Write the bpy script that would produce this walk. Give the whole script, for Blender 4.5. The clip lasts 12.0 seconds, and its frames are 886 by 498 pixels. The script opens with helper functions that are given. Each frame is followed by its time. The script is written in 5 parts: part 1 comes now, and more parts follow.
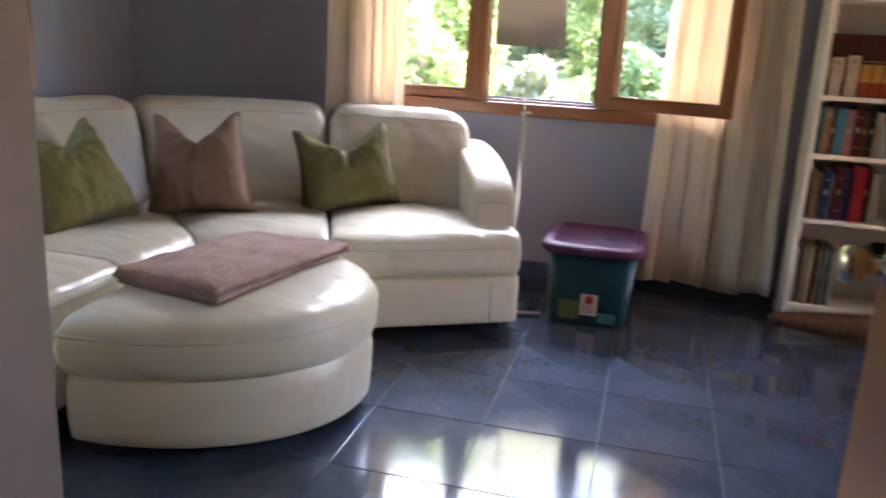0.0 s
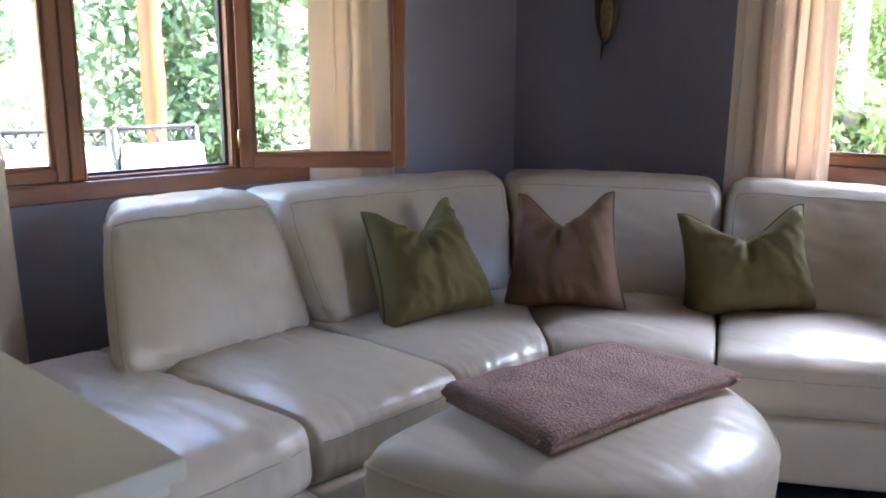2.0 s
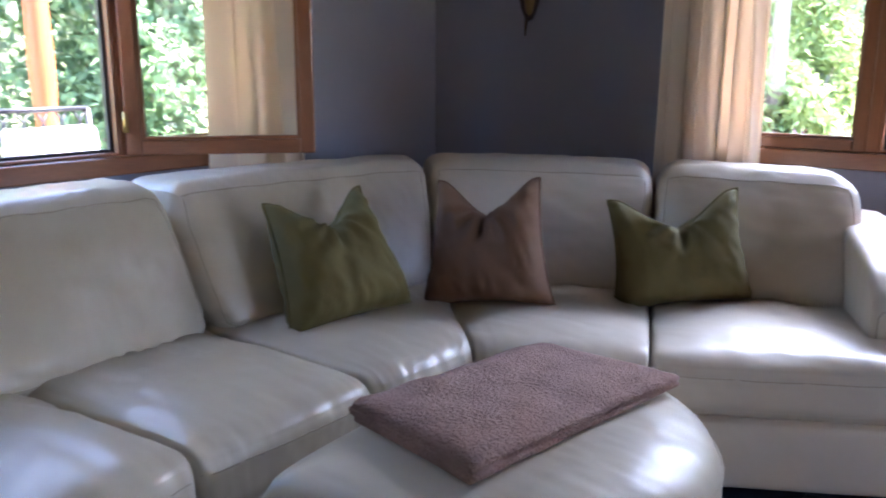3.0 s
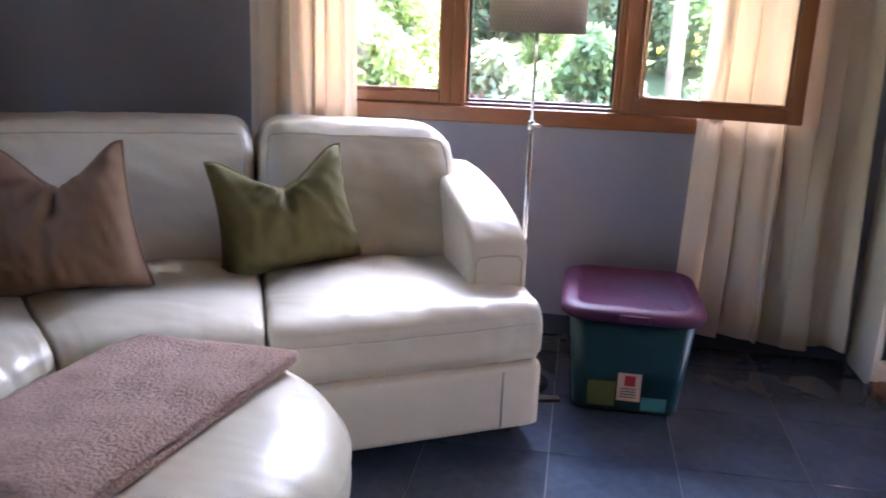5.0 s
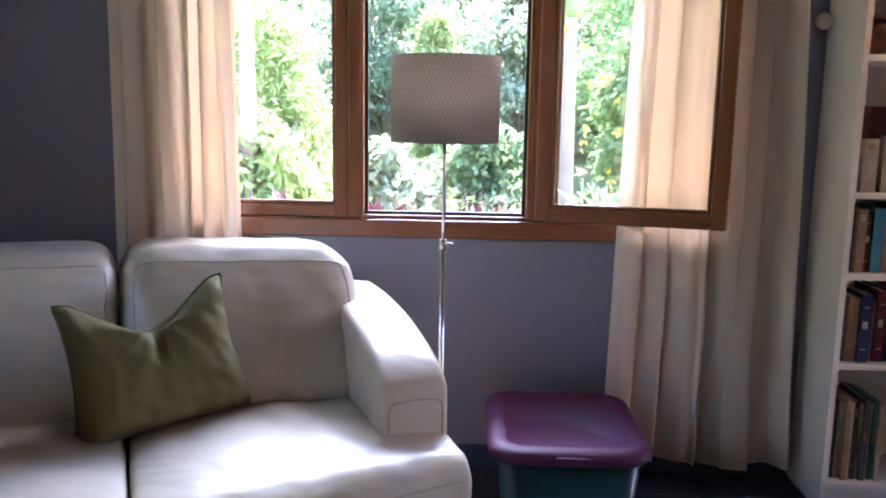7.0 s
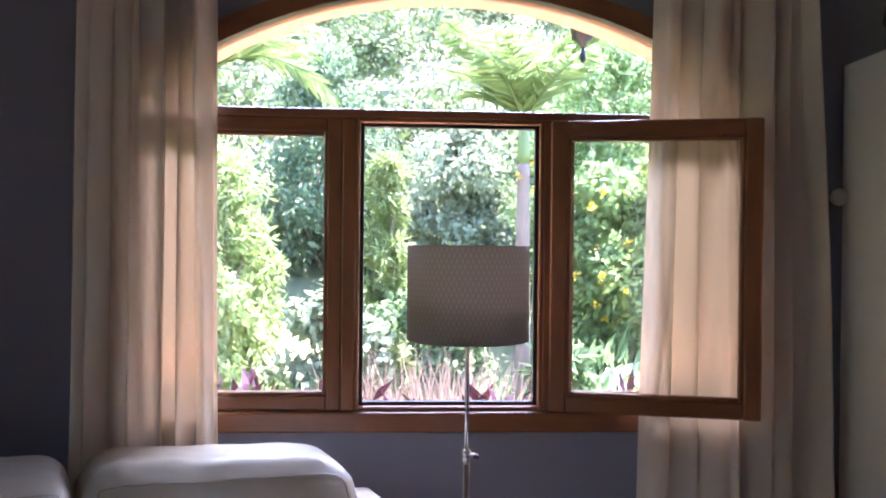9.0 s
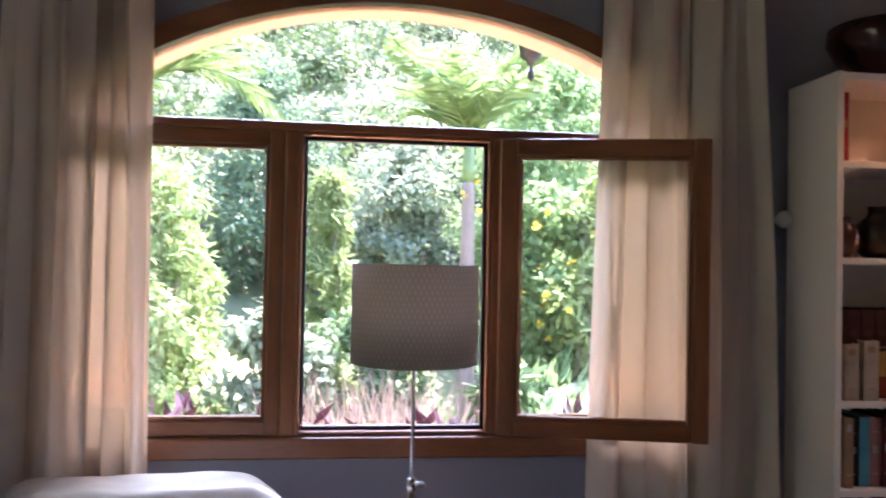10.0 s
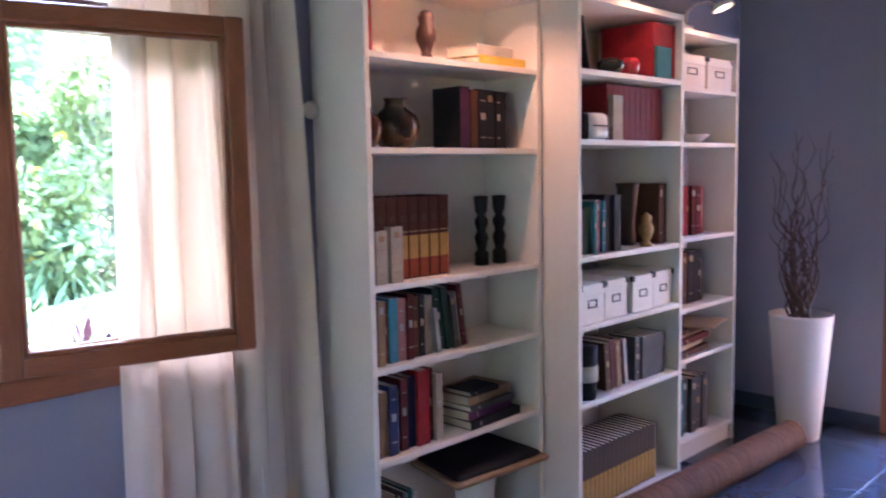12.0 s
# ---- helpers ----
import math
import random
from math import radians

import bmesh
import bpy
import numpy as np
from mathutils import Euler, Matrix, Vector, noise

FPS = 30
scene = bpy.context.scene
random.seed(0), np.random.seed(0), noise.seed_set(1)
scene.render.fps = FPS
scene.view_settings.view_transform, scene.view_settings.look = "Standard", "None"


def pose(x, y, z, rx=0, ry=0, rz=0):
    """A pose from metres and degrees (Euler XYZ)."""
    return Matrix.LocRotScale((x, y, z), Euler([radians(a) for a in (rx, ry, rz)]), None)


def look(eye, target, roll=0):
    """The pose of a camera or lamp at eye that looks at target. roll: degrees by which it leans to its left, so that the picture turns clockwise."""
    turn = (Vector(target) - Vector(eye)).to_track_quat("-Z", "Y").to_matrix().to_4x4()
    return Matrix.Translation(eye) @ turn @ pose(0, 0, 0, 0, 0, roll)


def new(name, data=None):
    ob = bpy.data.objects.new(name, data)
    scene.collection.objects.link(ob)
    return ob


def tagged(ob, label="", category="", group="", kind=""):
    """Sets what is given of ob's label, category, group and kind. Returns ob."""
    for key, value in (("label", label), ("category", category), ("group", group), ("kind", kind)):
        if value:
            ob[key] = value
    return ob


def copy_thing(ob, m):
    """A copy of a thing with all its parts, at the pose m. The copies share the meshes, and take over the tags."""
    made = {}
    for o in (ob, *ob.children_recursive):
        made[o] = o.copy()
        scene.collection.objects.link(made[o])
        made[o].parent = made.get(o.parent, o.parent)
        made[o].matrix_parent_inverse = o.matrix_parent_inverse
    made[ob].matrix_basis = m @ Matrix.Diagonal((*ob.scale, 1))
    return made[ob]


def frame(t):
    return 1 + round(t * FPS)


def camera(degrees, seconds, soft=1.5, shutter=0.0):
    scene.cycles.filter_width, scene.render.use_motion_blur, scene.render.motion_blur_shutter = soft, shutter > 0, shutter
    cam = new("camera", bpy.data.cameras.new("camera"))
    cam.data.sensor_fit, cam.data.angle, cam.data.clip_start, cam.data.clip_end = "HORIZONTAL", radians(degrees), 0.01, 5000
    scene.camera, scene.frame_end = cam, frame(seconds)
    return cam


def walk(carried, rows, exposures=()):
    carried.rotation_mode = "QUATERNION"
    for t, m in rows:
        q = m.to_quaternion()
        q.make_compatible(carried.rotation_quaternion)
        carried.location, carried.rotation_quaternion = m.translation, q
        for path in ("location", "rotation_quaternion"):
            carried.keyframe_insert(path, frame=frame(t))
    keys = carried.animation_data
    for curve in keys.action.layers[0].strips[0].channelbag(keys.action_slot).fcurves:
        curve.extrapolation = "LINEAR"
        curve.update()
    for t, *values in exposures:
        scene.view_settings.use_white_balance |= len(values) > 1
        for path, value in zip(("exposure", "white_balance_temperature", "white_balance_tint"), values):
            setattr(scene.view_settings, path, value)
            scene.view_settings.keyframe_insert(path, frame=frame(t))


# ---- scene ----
cam = camera(57.6, 12.0, soft=1.9, shutter=0.4)
PATH = [
    (0, (0.546, -4.162, 1.207), (0.078, -2.284, 0.704), 3.1),
    (0.5, (0.52, -4.033, 1.188), (-0.245, -2.256, 0.683), 2.9),
    (1, (0.422, -3.878, 1.209), (-0.549, -2.193, 0.743), 2.1),
    (1.5, (0.356, -3.745, 1.214), (-0.818, -2.182, 0.792), 0.9),
    (2, (0.327, -3.574, 1.225), (-0.993, -2.124, 0.833), 0.2),
    (2.5, (0.29, -3.452, 1.217), (-1.021, -1.997, 0.811), -0.2),
    (3, (0.204, -3.354, 1.211), (-0.978, -1.8, 0.776), 0.2),
    (3.5, (0.155, -3.287, 1.214), (-0.828, -1.611, 0.741), 1.1),
    (3.7, (0.149, -3.265, 1.211), (-0.741, -1.541, 0.725), 1.5),
    (5.3, (0.131, -3.119, 1.211), (-0.098, -1.204, 0.679), 1.7),
    (5.5, (0.127, -3.084, 1.225), (-0.066, -1.163, 0.703), 1.5),
    (6, (0.123, -2.977, 1.234), (-0.015, -1.032, 0.789), 1.5),
    (6.5, (0.088, -2.879, 1.26), (-0.012, -0.917, 0.886), 1.8),
    (6.7, (0.08, -2.855, 1.262), (-0.013, -0.888, 0.911), 1.4),
    (8.3, (-0.187, -2.547, 1.366), (-0.02, -0.559, 1.214), 0.4),
    (8.5, (-0.191, -2.534, 1.388), (-0.038, -0.543, 1.291), 0.4),
    (9, (-0.198, -2.525, 1.432), (-0.082, -0.529, 1.422), 0.6),
    (9.5, (-0.202, -2.508, 1.433), (-0.071, -0.513, 1.489), 0.8),
    (10, (-0.202, -2.452, 1.434), (0.054, -0.469, 1.471), 1.1),
    (10.5, (-0.143, -2.371, 1.415), (0.359, -0.436, 1.377), 0.8),
    (11, (-0.12, -2.318, 1.405), (0.692, -0.493, 1.312), 0.1),
    (11.5, (-0.216, -2.23, 1.409), (0.951, -0.61, 1.286), -1.3),
    (12, (-0.283, -2.138, 1.401), (1.11, -0.716, 1.208), -1.1),
]
walk(cam, [(t, look(eye, target, roll)) for t, eye, target, roll in PATH], ((0, 5.42, 6350, 20), (1.5, 5.27, 6050, 23), (2.5, 4.76, 5500, 23), (3.7, 4.97, 5550, 25), (5.5, 5.43, 5850, 24), (6.7, 5.15, 5500, 25), (8.3, 4.38, 5500, 29), (10.3, 4.15, 5650, 31), (11, 4.24, 5650, 43), (12, 5.55, 4800, 31)))

# ---- world, sun, exposure ----
world = bpy.data.worlds.new("sky")
scene.world = world
world.use_nodes = True
wn = world.node_tree
sky = wn.nodes.new("ShaderNodeTexSky")
sky.sky_type = "NISHITA"
sky.sun_disc = False
sky.sun_elevation = radians(68)
sky.sun_rotation = radians(35)
wn.links.new(sky.outputs["Color"], wn.nodes["Background"].inputs["Color"])
wn.nodes["Background"].inputs["Strength"].default_value = 0.15

sun = new("sun", bpy.data.lights.new("sun", "SUN"))
sun.data.energy = 5.0
sun.data.angle = radians(0.5)
sun.data.color = (1.0, 0.94, 0.85)
sun.matrix_world = look((2.15, 3.07, 9.27), (0, 0, 0))


def sky_lamp(name, eye, target, w, h, energy, colour=(0.84, 0.91, 1.0)):
    """A soft lamp that stands in for the open sky over an opening."""
    ob = new(name, bpy.data.lights.new(name, "AREA"))
    ob.data.shape, ob.data.size, ob.data.size_y = "RECTANGLE", w, h
    ob.data.energy, ob.data.color = energy, colour
    ob.matrix_world = look(eye, target)
    return ob


sky_lamp("sky_over_north_window", (-0.03, 4.2, 5.0), (-0.03, -1.2, 0.7), 4.6, 1.7, 50)
sky_lamp("sky_over_west_window", (-4.6, -2.06, 3.9), (-1.8, -2.06, 0.9), 4.0, 1.8, 3.2)


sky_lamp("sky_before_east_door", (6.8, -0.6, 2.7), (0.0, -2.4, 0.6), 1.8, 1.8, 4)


# ---- mesh helpers ----
def grid_cube(n):
    """Vertices and quads of a cube from -1 to 1 with n steps a side, denser towards the edges."""
    s = np.sin(np.linspace(-1, 1, n + 1) * math.pi / 2 * 0.92)
    s = s / s[-1]
    index, verts, faces = {}, [], []

    def vid(p):
        key = tuple(round(float(c), 5) for c in p)
        if key not in index:
            index[key] = len(verts)
            verts.append(key)
        return index[key]

    for axis in range(3):
        for side in (-1, 1):
            for i in range(n):
                for j in range(n):
                    quad = []
                    for a, b in ((i, j), (i + 1, j), (i + 1, j + 1), (i, j + 1)):
                        p = [0, 0, 0]
                        p[axis], p[(axis + 1) % 3], p[(axis + 2) % 3] = side, s[a], s[b]
                        quad.append(vid(p))
                    faces.append(quad if side > 0 else quad[::-1])
    return np.array(verts), faces


CUBES = {}


def soft_map(points, corners, radius, bulge=(0, 0, 0), tight=1.0):
    """Carries points of the cube -1..1 onto a padded block: eight corners (bottom four, then top four, each anticlockwise), rounded edges (tight: how much less at the two ends), bulged faces."""
    c = np.array(corners, float)
    size = np.array([tight * (np.linalg.norm(c[1] - c[0]) + np.linalg.norm(c[2] - c[3])) / 2,
                     (np.linalg.norm(c[3] - c[0]) + np.linalg.norm(c[2] - c[1])) / 2,
                     (np.linalg.norm(c[4] - c[0]) + np.linalg.norm(c[6] - c[2])) / 2])
    half = size / 2
    r = min(radius, half.min() * 0.98)
    p = np.asarray(points, float) * half
    inner = np.clip(p, -(half - r), half - r)
    d = p - inner
    length = np.linalg.norm(d, axis=1, keepdims=True)
    p = inner + d / np.maximum(length, 1e-9) * r
    q = p / half
    for axis in range(3):
        a, b = (axis + 1) % 3, (axis + 2) % 3
        p[:, axis] += np.sign(q[:, axis]) * (np.abs(q[:, axis]) > 0.7) * bulge[axis] * (1 - q[:, a] ** 4) * (1 - q[:, b] ** 4)
    q = p / half
    u, v, w = ((q + 1) / 2).T[:, :, None]
    low = (1 - u) * (1 - v) * c[0] + u * (1 - v) * c[1] + u * v * c[2] + (1 - u) * v * c[3]
    high = (1 - u) * (1 - v) * c[4] + u * (1 - v) * c[5] + u * v * c[6] + (1 - u) * v * c[7]
    return low * (1 - w) + high * w


def hump(x, centre, width):
    return math.exp(-((x - centre) / width) ** 2)


def fold_line(x, y, seed, sharp=3.4):
    """Thin winding ridges: 1 along a fold, 0 away from it."""
    return max(0.0, 1 - sharp * abs(noise.noise(Vector((x, y, seed * 3.7)))))


def seat_folds(q, seed):
    """Pleats where the seat runs under the back cushion, and short ones over its front edge."""
    x, y, z = q
    if z < -0.6:
        return 0.0
    k = -0.018 * fold_line(x * 4.5 + y * 1.5, y * 1.6, seed) * hump(y, 0.12, 0.30)
    k -= 0.006 * fold_line(x * 8.0, y * 0.5 + z * 0.4, seed + 5) * hump(y, -0.85, 0.30)
    k += 0.005 * fold_line(x * 2.2 + y * 3.0, y * 2.0 - x, seed + 9, 2.4)
    return k


def back_folds(q, seed):
    """Slanting drag lines on the face of a back cushion, gathers along its top and foot."""
    x, y, z = q
    if y > 0.5 and z < 0.7:
        return 0.0
    k = -0.014 * fold_line(x * 1.3 + z * 1.5, z * 2.4 - x * 2.0, seed, 2.6) * hump(z, 0.0, 0.6) * hump(x, 0.2, 0.65)
    k -= 0.007 * fold_line(x * 4.6, z * 1.2, seed + 4, 2.4) * hump(z, 0.80, 0.22)
    k -= 0.010 * fold_line(x * 4.2 + z, z * 1.6, seed + 8, 2.6) * hump(z, -0.85, 0.35)
    k -= 0.005 * fold_line(z * 4.5, x * 1.4, seed + 12, 2.6) * (hump(x, -0.80, 0.25) + hump(x, 0.80, 0.25))
    return k


def creased(o, q, centre, wrinkle, wave, seed, folds):
    """Moves a place on a cushion in or out by soft dents and by its folds."""
    if not wrinkle:
        return o
    v = Vector(o)
    k = wrinkle * (noise.noise(v * wave + Vector((seed, 0, 0))) + 0.4 * noise.noise(v * wave * 2.3 + Vector((0, seed, 0))))
    if folds:
        k += folds(q, seed)
    away = o - centre
    return o + away / max(np.linalg.norm(away), 1e-6) * k


def soft_block(corners, radius, bulge=(0, 0, 0), wrinkle=0.0, n=10, seed=0, wave=7.0, folds=None, tight=1.0):
    """A padded block with creases."""
    if n not in CUBES:
        CUBES[n] = grid_cube(n)
    verts, faces = CUBES[n]
    bm = bmesh.new()
    centre = np.array(corners, float).mean(0)
    made = [bm.verts.new(creased(o, q, centre, wrinkle, wave, seed, folds)) for o, q in zip(soft_map(verts, corners, radius, bulge, tight), verts)]
    for f in faces:
        bm.faces.new([made[i] for i in f]).smooth = True
    bm.normal_update()
    return bm


def soft_line(points, corners, radius, bulge, wrinkle, seed, thick=0.0018, wave=7.0, folds=None, tight=1.0):
    """A seam that follows the surface of a padded block."""
    centre = np.array(corners, float).mean(0)
    return tube([creased(o, q, centre, wrinkle, wave, seed, folds) for o, q in zip(soft_map(points, corners, radius, bulge, tight), points)], thick, 6)


def box(bm, x0, x1, y0, y1, z0, z1, bevel=0.0):
    r = bmesh.ops.create_cube(bm, size=1.0, matrix=Matrix.Translation(((x0 + x1) / 2, (y0 + y1) / 2, (z0 + z1) / 2)) @ Matrix.Diagonal((abs(x1 - x0), abs(y1 - y0), abs(z1 - z0), 1)))
    if bevel:
        edges = list({e for v in r["verts"] for e in v.link_edges})
        bmesh.ops.bevel(bm, geom=edges, offset=bevel, segments=2, profile=0.5, affect="EDGES")
    return bm


def boxed(*dims, bevel=0.0):
    return box(bmesh.new(), *dims, bevel=bevel)


def lathe(profile, steps=24, bm=None, centre=(0, 0, 0)):
    """A body turned round the z axis from rows of (radius, height)."""
    bm = bm or bmesh.new()
    rings = []
    for r, z in profile:
        rings.append([bm.verts.new((centre[0] + r * math.cos(2 * math.pi * i / steps), centre[1] + r * math.sin(2 * math.pi * i / steps), centre[2] + z)) for i in range(steps)])
    for a, b in zip(rings, rings[1:]):
        for i in range(steps):
            bm.faces.new((a[i], a[(i + 1) % steps], b[(i + 1) % steps], b[i])).smooth = True
    for ring, flip in ((rings[0], True), (rings[-1], False)):
        if ring[0].co.xy != ring[steps // 2].co.xy:
            bm.faces.new(ring[::-1] if flip else ring)
    return bm


def tube(points, radius, steps=8, bm=None, taper=None):
    """A round rod along points; taper: its radius at the end."""
    bm = bm or bmesh.new()
    pts = [Vector(p) for p in points]
    rings = []
    side = Vector((1, 0, 0))
    for k, p in enumerate(pts):
        ahead = (pts[min(k + 1, len(pts) - 1)] - pts[max(k - 1, 0)]).normalized()
        if abs(ahead.dot(side)) > 0.95:
            side = Vector((0, 1, 0))
        up = ahead.cross(side).normalized()
        side = up.cross(ahead).normalized()
        r = radius if taper is None else radius + (taper - radius) * k / (len(pts) - 1)
        rings.append([bm.verts.new(p + r * (math.cos(2 * math.pi * i / steps) * side + math.sin(2 * math.pi * i / steps) * up)) for i in range(steps)])
    for a, b in zip(rings, rings[1:]):
        for i in range(steps):
            bm.faces.new((a[i], a[(i + 1) % steps], b[(i + 1) % steps], b[i])).smooth = True
    bm.faces.new(rings[0][::-1])
    bm.faces.new(rings[-1])
    return bm


def prism(outline, low, high, axis="z", bm=None):
    """A plain solid from a plan outline, drawn out along an axis ('y': outline is x, z)."""
    bm = bm or bmesh.new()
    def at(p, h):
        return (p[0], p[1], h) if axis == "z" else (p[0], h, p[1])
    a, b = [bm.verts.new(at(p, low)) for p in outline], [bm.verts.new(at(p, high)) for p in outline]
    n = len(outline)
    for i in range(n):
        bm.faces.new((a[i], a[(i + 1) % n], b[(i + 1) % n], b[i]))
    bm.faces.new(a[::-1])
    bm.faces.new(b)
    bmesh.ops.recalc_face_normals(bm, faces=bm.faces)
    return bm


def strip(inner, outer, low, high, axis="y", bm=None):
    """A flat band between two open lines of x, z points, drawn out along y."""
    return prism(list(inner) + list(outer)[::-1], low, high, axis, bm)


def mesh_of(name, bm, material):
    me = bpy.data.meshes.new(name)
    bmesh.ops.recalc_face_normals(bm, faces=bm.faces)
    bm.to_mesh(me)
    bm.free()
    me.materials.append(material)
    return me


def part(name, bm, material, parent=None, label=""):
    ob = new(name, mesh_of(name, bm, material))
    if parent:
        ob.parent = parent
        ob.matrix_parent_inverse = parent.matrix_basis.inverted()
    return tagged(ob, label)


def thing(name, at, label, category, group="", kind=""):
    ob = new(name)
    ob.matrix_basis = at if isinstance(at, Matrix) else Matrix.Translation(at)
    ob.empty_display_size = 0.1
    return tagged(ob, label, category, group, kind)


def structure(name, bm, material, label, category):
    return tagged(new(name, mesh_of(name, bm, material)), label, category, "", "structure")


# ---- materials ----
def material(name, colour, rough=0.5, metal=0.0, vary=0.15, scale=6.0, bump=0.0, bump_scale=80.0, stretch=(1, 1, 1), random_hue=0.0, coat=0.0, sheen=0.0, spec=0.5, relief=0.004):
    """A surface: base colour with stains at a large scale and grain at a small one, and a fine relief."""
    m = bpy.data.materials.new(name)
    m.use_nodes = True
    t = m.node_tree
    b = t.nodes["Principled BSDF"]
    b.inputs["Metallic"].default_value = metal
    b.inputs["Specular IOR Level"].default_value = spec
    b.inputs["Coat Weight"].default_value = coat
    b.inputs["Coat Roughness"].default_value = 0.15
    b.inputs["Sheen Weight"].default_value = sheen
    co = t.nodes.new("ShaderNodeTexCoord")
    mp = t.nodes.new("ShaderNodeMapping")
    mp.inputs["Scale"].default_value = stretch
    t.links.new(co.outputs["Object"], mp.inputs["Vector"])
    big, small = t.nodes.new("ShaderNodeTexNoise"), t.nodes.new("ShaderNodeTexNoise")
    big.inputs["Scale"].default_value, big.inputs["Detail"].default_value = scale, 3
    small.inputs["Scale"].default_value, small.inputs["Detail"].default_value = scale * 9, 4
    for k in (big, small):
        t.links.new(mp.outputs["Vector"], k.inputs["Vector"])
    add = t.nodes.new("ShaderNodeMath")
    add.operation = "MULTIPLY_ADD"
    add.inputs[1].default_value = 0.5
    t.links.new(small.outputs["Fac"], add.inputs[0])
    t.links.new(big.outputs["Fac"], add.inputs[2])
    ramp = t.nodes.new("ShaderNodeMapRange")
    ramp.inputs["From Min"].default_value, ramp.inputs["From Max"].default_value = 0.4, 1.1
    ramp.inputs["To Min"].default_value, ramp.inputs["To Max"].default_value = 1 - vary, 1 + vary
    t.links.new(add.outputs[0], ramp.inputs["Value"])
    hsv = t.nodes.new("ShaderNodeHueSaturation")
    hsv.inputs["Color"].default_value = (*colour, 1)
    value = ramp.outputs[0]
    if random_hue:
        info = t.nodes.new("ShaderNodeObjectInfo")
        rv = t.nodes.new("ShaderNodeMapRange")
        rv.inputs["To Min"].default_value, rv.inputs["To Max"].default_value = 1 - random_hue, 1 + random_hue
        t.links.new(info.outputs["Random"], rv.inputs["Value"])
        mul = t.nodes.new("ShaderNodeMath")
        mul.operation = "MULTIPLY"
        t.links.new(rv.outputs[0], mul.inputs[0])
        t.links.new(ramp.outputs[0], mul.inputs[1])
        value = mul.outputs[0]
    t.links.new(value, hsv.inputs["Value"])
    t.links.new(hsv.outputs["Color"], b.inputs["Base Color"])
    rr = t.nodes.new("ShaderNodeMapRange")
    rr.inputs["To Min"].default_value, rr.inputs["To Max"].default_value = max(0.02, rough - 0.08), min(1, rough + 0.08)
    t.links.new(big.outputs["Fac"], rr.inputs["Value"])
    t.links.new(rr.outputs[0], b.inputs["Roughness"])
    if bump:
        fine = t.nodes.new("ShaderNodeTexNoise")
        fine.inputs["Scale"].default_value, fine.inputs["Detail"].default_value = bump_scale, 3
        t.links.new(mp.outputs["Vector"], fine.inputs["Vector"])
        bp = t.nodes.new("ShaderNodeBump")
        bp.inputs["Strength"].default_value, bp.inputs["Distance"].default_value = bump, relief
        t.links.new(fine.outputs["Fac"], bp.inputs["Height"])
        t.links.new(bp.outputs["Normal"], b.inputs["Normal"])
    return m


def translucent(m, colour, share):
    """Lets part of the light through the surface, as thin cloth or a leaf does."""
    t = m.node_tree
    out, b = t.nodes["Material Output"], t.nodes["Principled BSDF"]
    tr, mix = t.nodes.new("ShaderNodeBsdfTranslucent"), t.nodes.new("ShaderNodeMixShader")
    tr.inputs["Color"].default_value = (*colour, 1)
    mix.inputs[0].default_value = share
    t.links.new(b.outputs[0], mix.inputs[1])
    t.links.new(tr.outputs[0], mix.inputs[2])
    t.links.new(mix.outputs[0], out.inputs["Surface"])
    return m


def glass(name, tint=(1, 1, 1)):
    m = bpy.data.materials.new(name)
    m.use_nodes = True
    t = m.node_tree
    t.nodes.remove(t.nodes["Principled BSDF"])
    clear, gloss, mix, fres = t.nodes.new("ShaderNodeBsdfTransparent"), t.nodes.new("ShaderNodeBsdfGlossy"), t.nodes.new("ShaderNodeMixShader"), t.nodes.new("ShaderNodeFresnel")
    clear.inputs["Color"].default_value = (*tint, 1)
    gloss.inputs["Roughness"].default_value = 0.02
    fres.inputs["IOR"].default_value = 1.45
    t.links.new(fres.outputs[0], mix.inputs[0])
    t.links.new(clear.outputs[0], mix.inputs[1])
    t.links.new(gloss.outputs[0], mix.inputs[2])
    t.links.new(mix.outputs[0], t.nodes["Material Output"].inputs["Surface"])
    return m


def leather(name, colour):
    """Glossy hide: soft creases drawn out in two directions."""
    m = material(name, colour, 0.345, vary=0.06, scale=2.5, spec=0.55)
    t = m.node_tree
    b = t.nodes["Principled BSDF"]
    co = t.nodes.new("ShaderNodeTexCoord")
    last = None
    for scale, stretch, detail, strength, distance in ((5.0, (1.0, 0.5, 0.8), 1.5, 0.85, 0.014), (15.0, (0.4, 1.0, 0.7), 1.0, 0.9, 0.007)):
        mp, crease, bp = [t.nodes.new("ShaderNode" + k) for k in ("Mapping", "TexNoise", "Bump")]
        mp.inputs["Scale"].default_value = stretch
        mp.inputs["Rotation"].default_value = (0.2, 0.3, 0.6)
        crease.inputs["Scale"].default_value, crease.inputs["Detail"].default_value = scale, detail
        t.links.new(co.outputs["Object"], mp.inputs["Vector"])
        t.links.new(mp.outputs["Vector"], crease.inputs["Vector"])
        bp.inputs["Strength"].default_value, bp.inputs["Distance"].default_value = strength, distance
        t.links.new(crease.outputs["Fac"], bp.inputs["Height"])
        if last:
            t.links.new(last.outputs["Normal"], bp.inputs["Normal"])
        last = bp
    t.links.new(last.outputs["Normal"], b.inputs["Normal"])
    return m


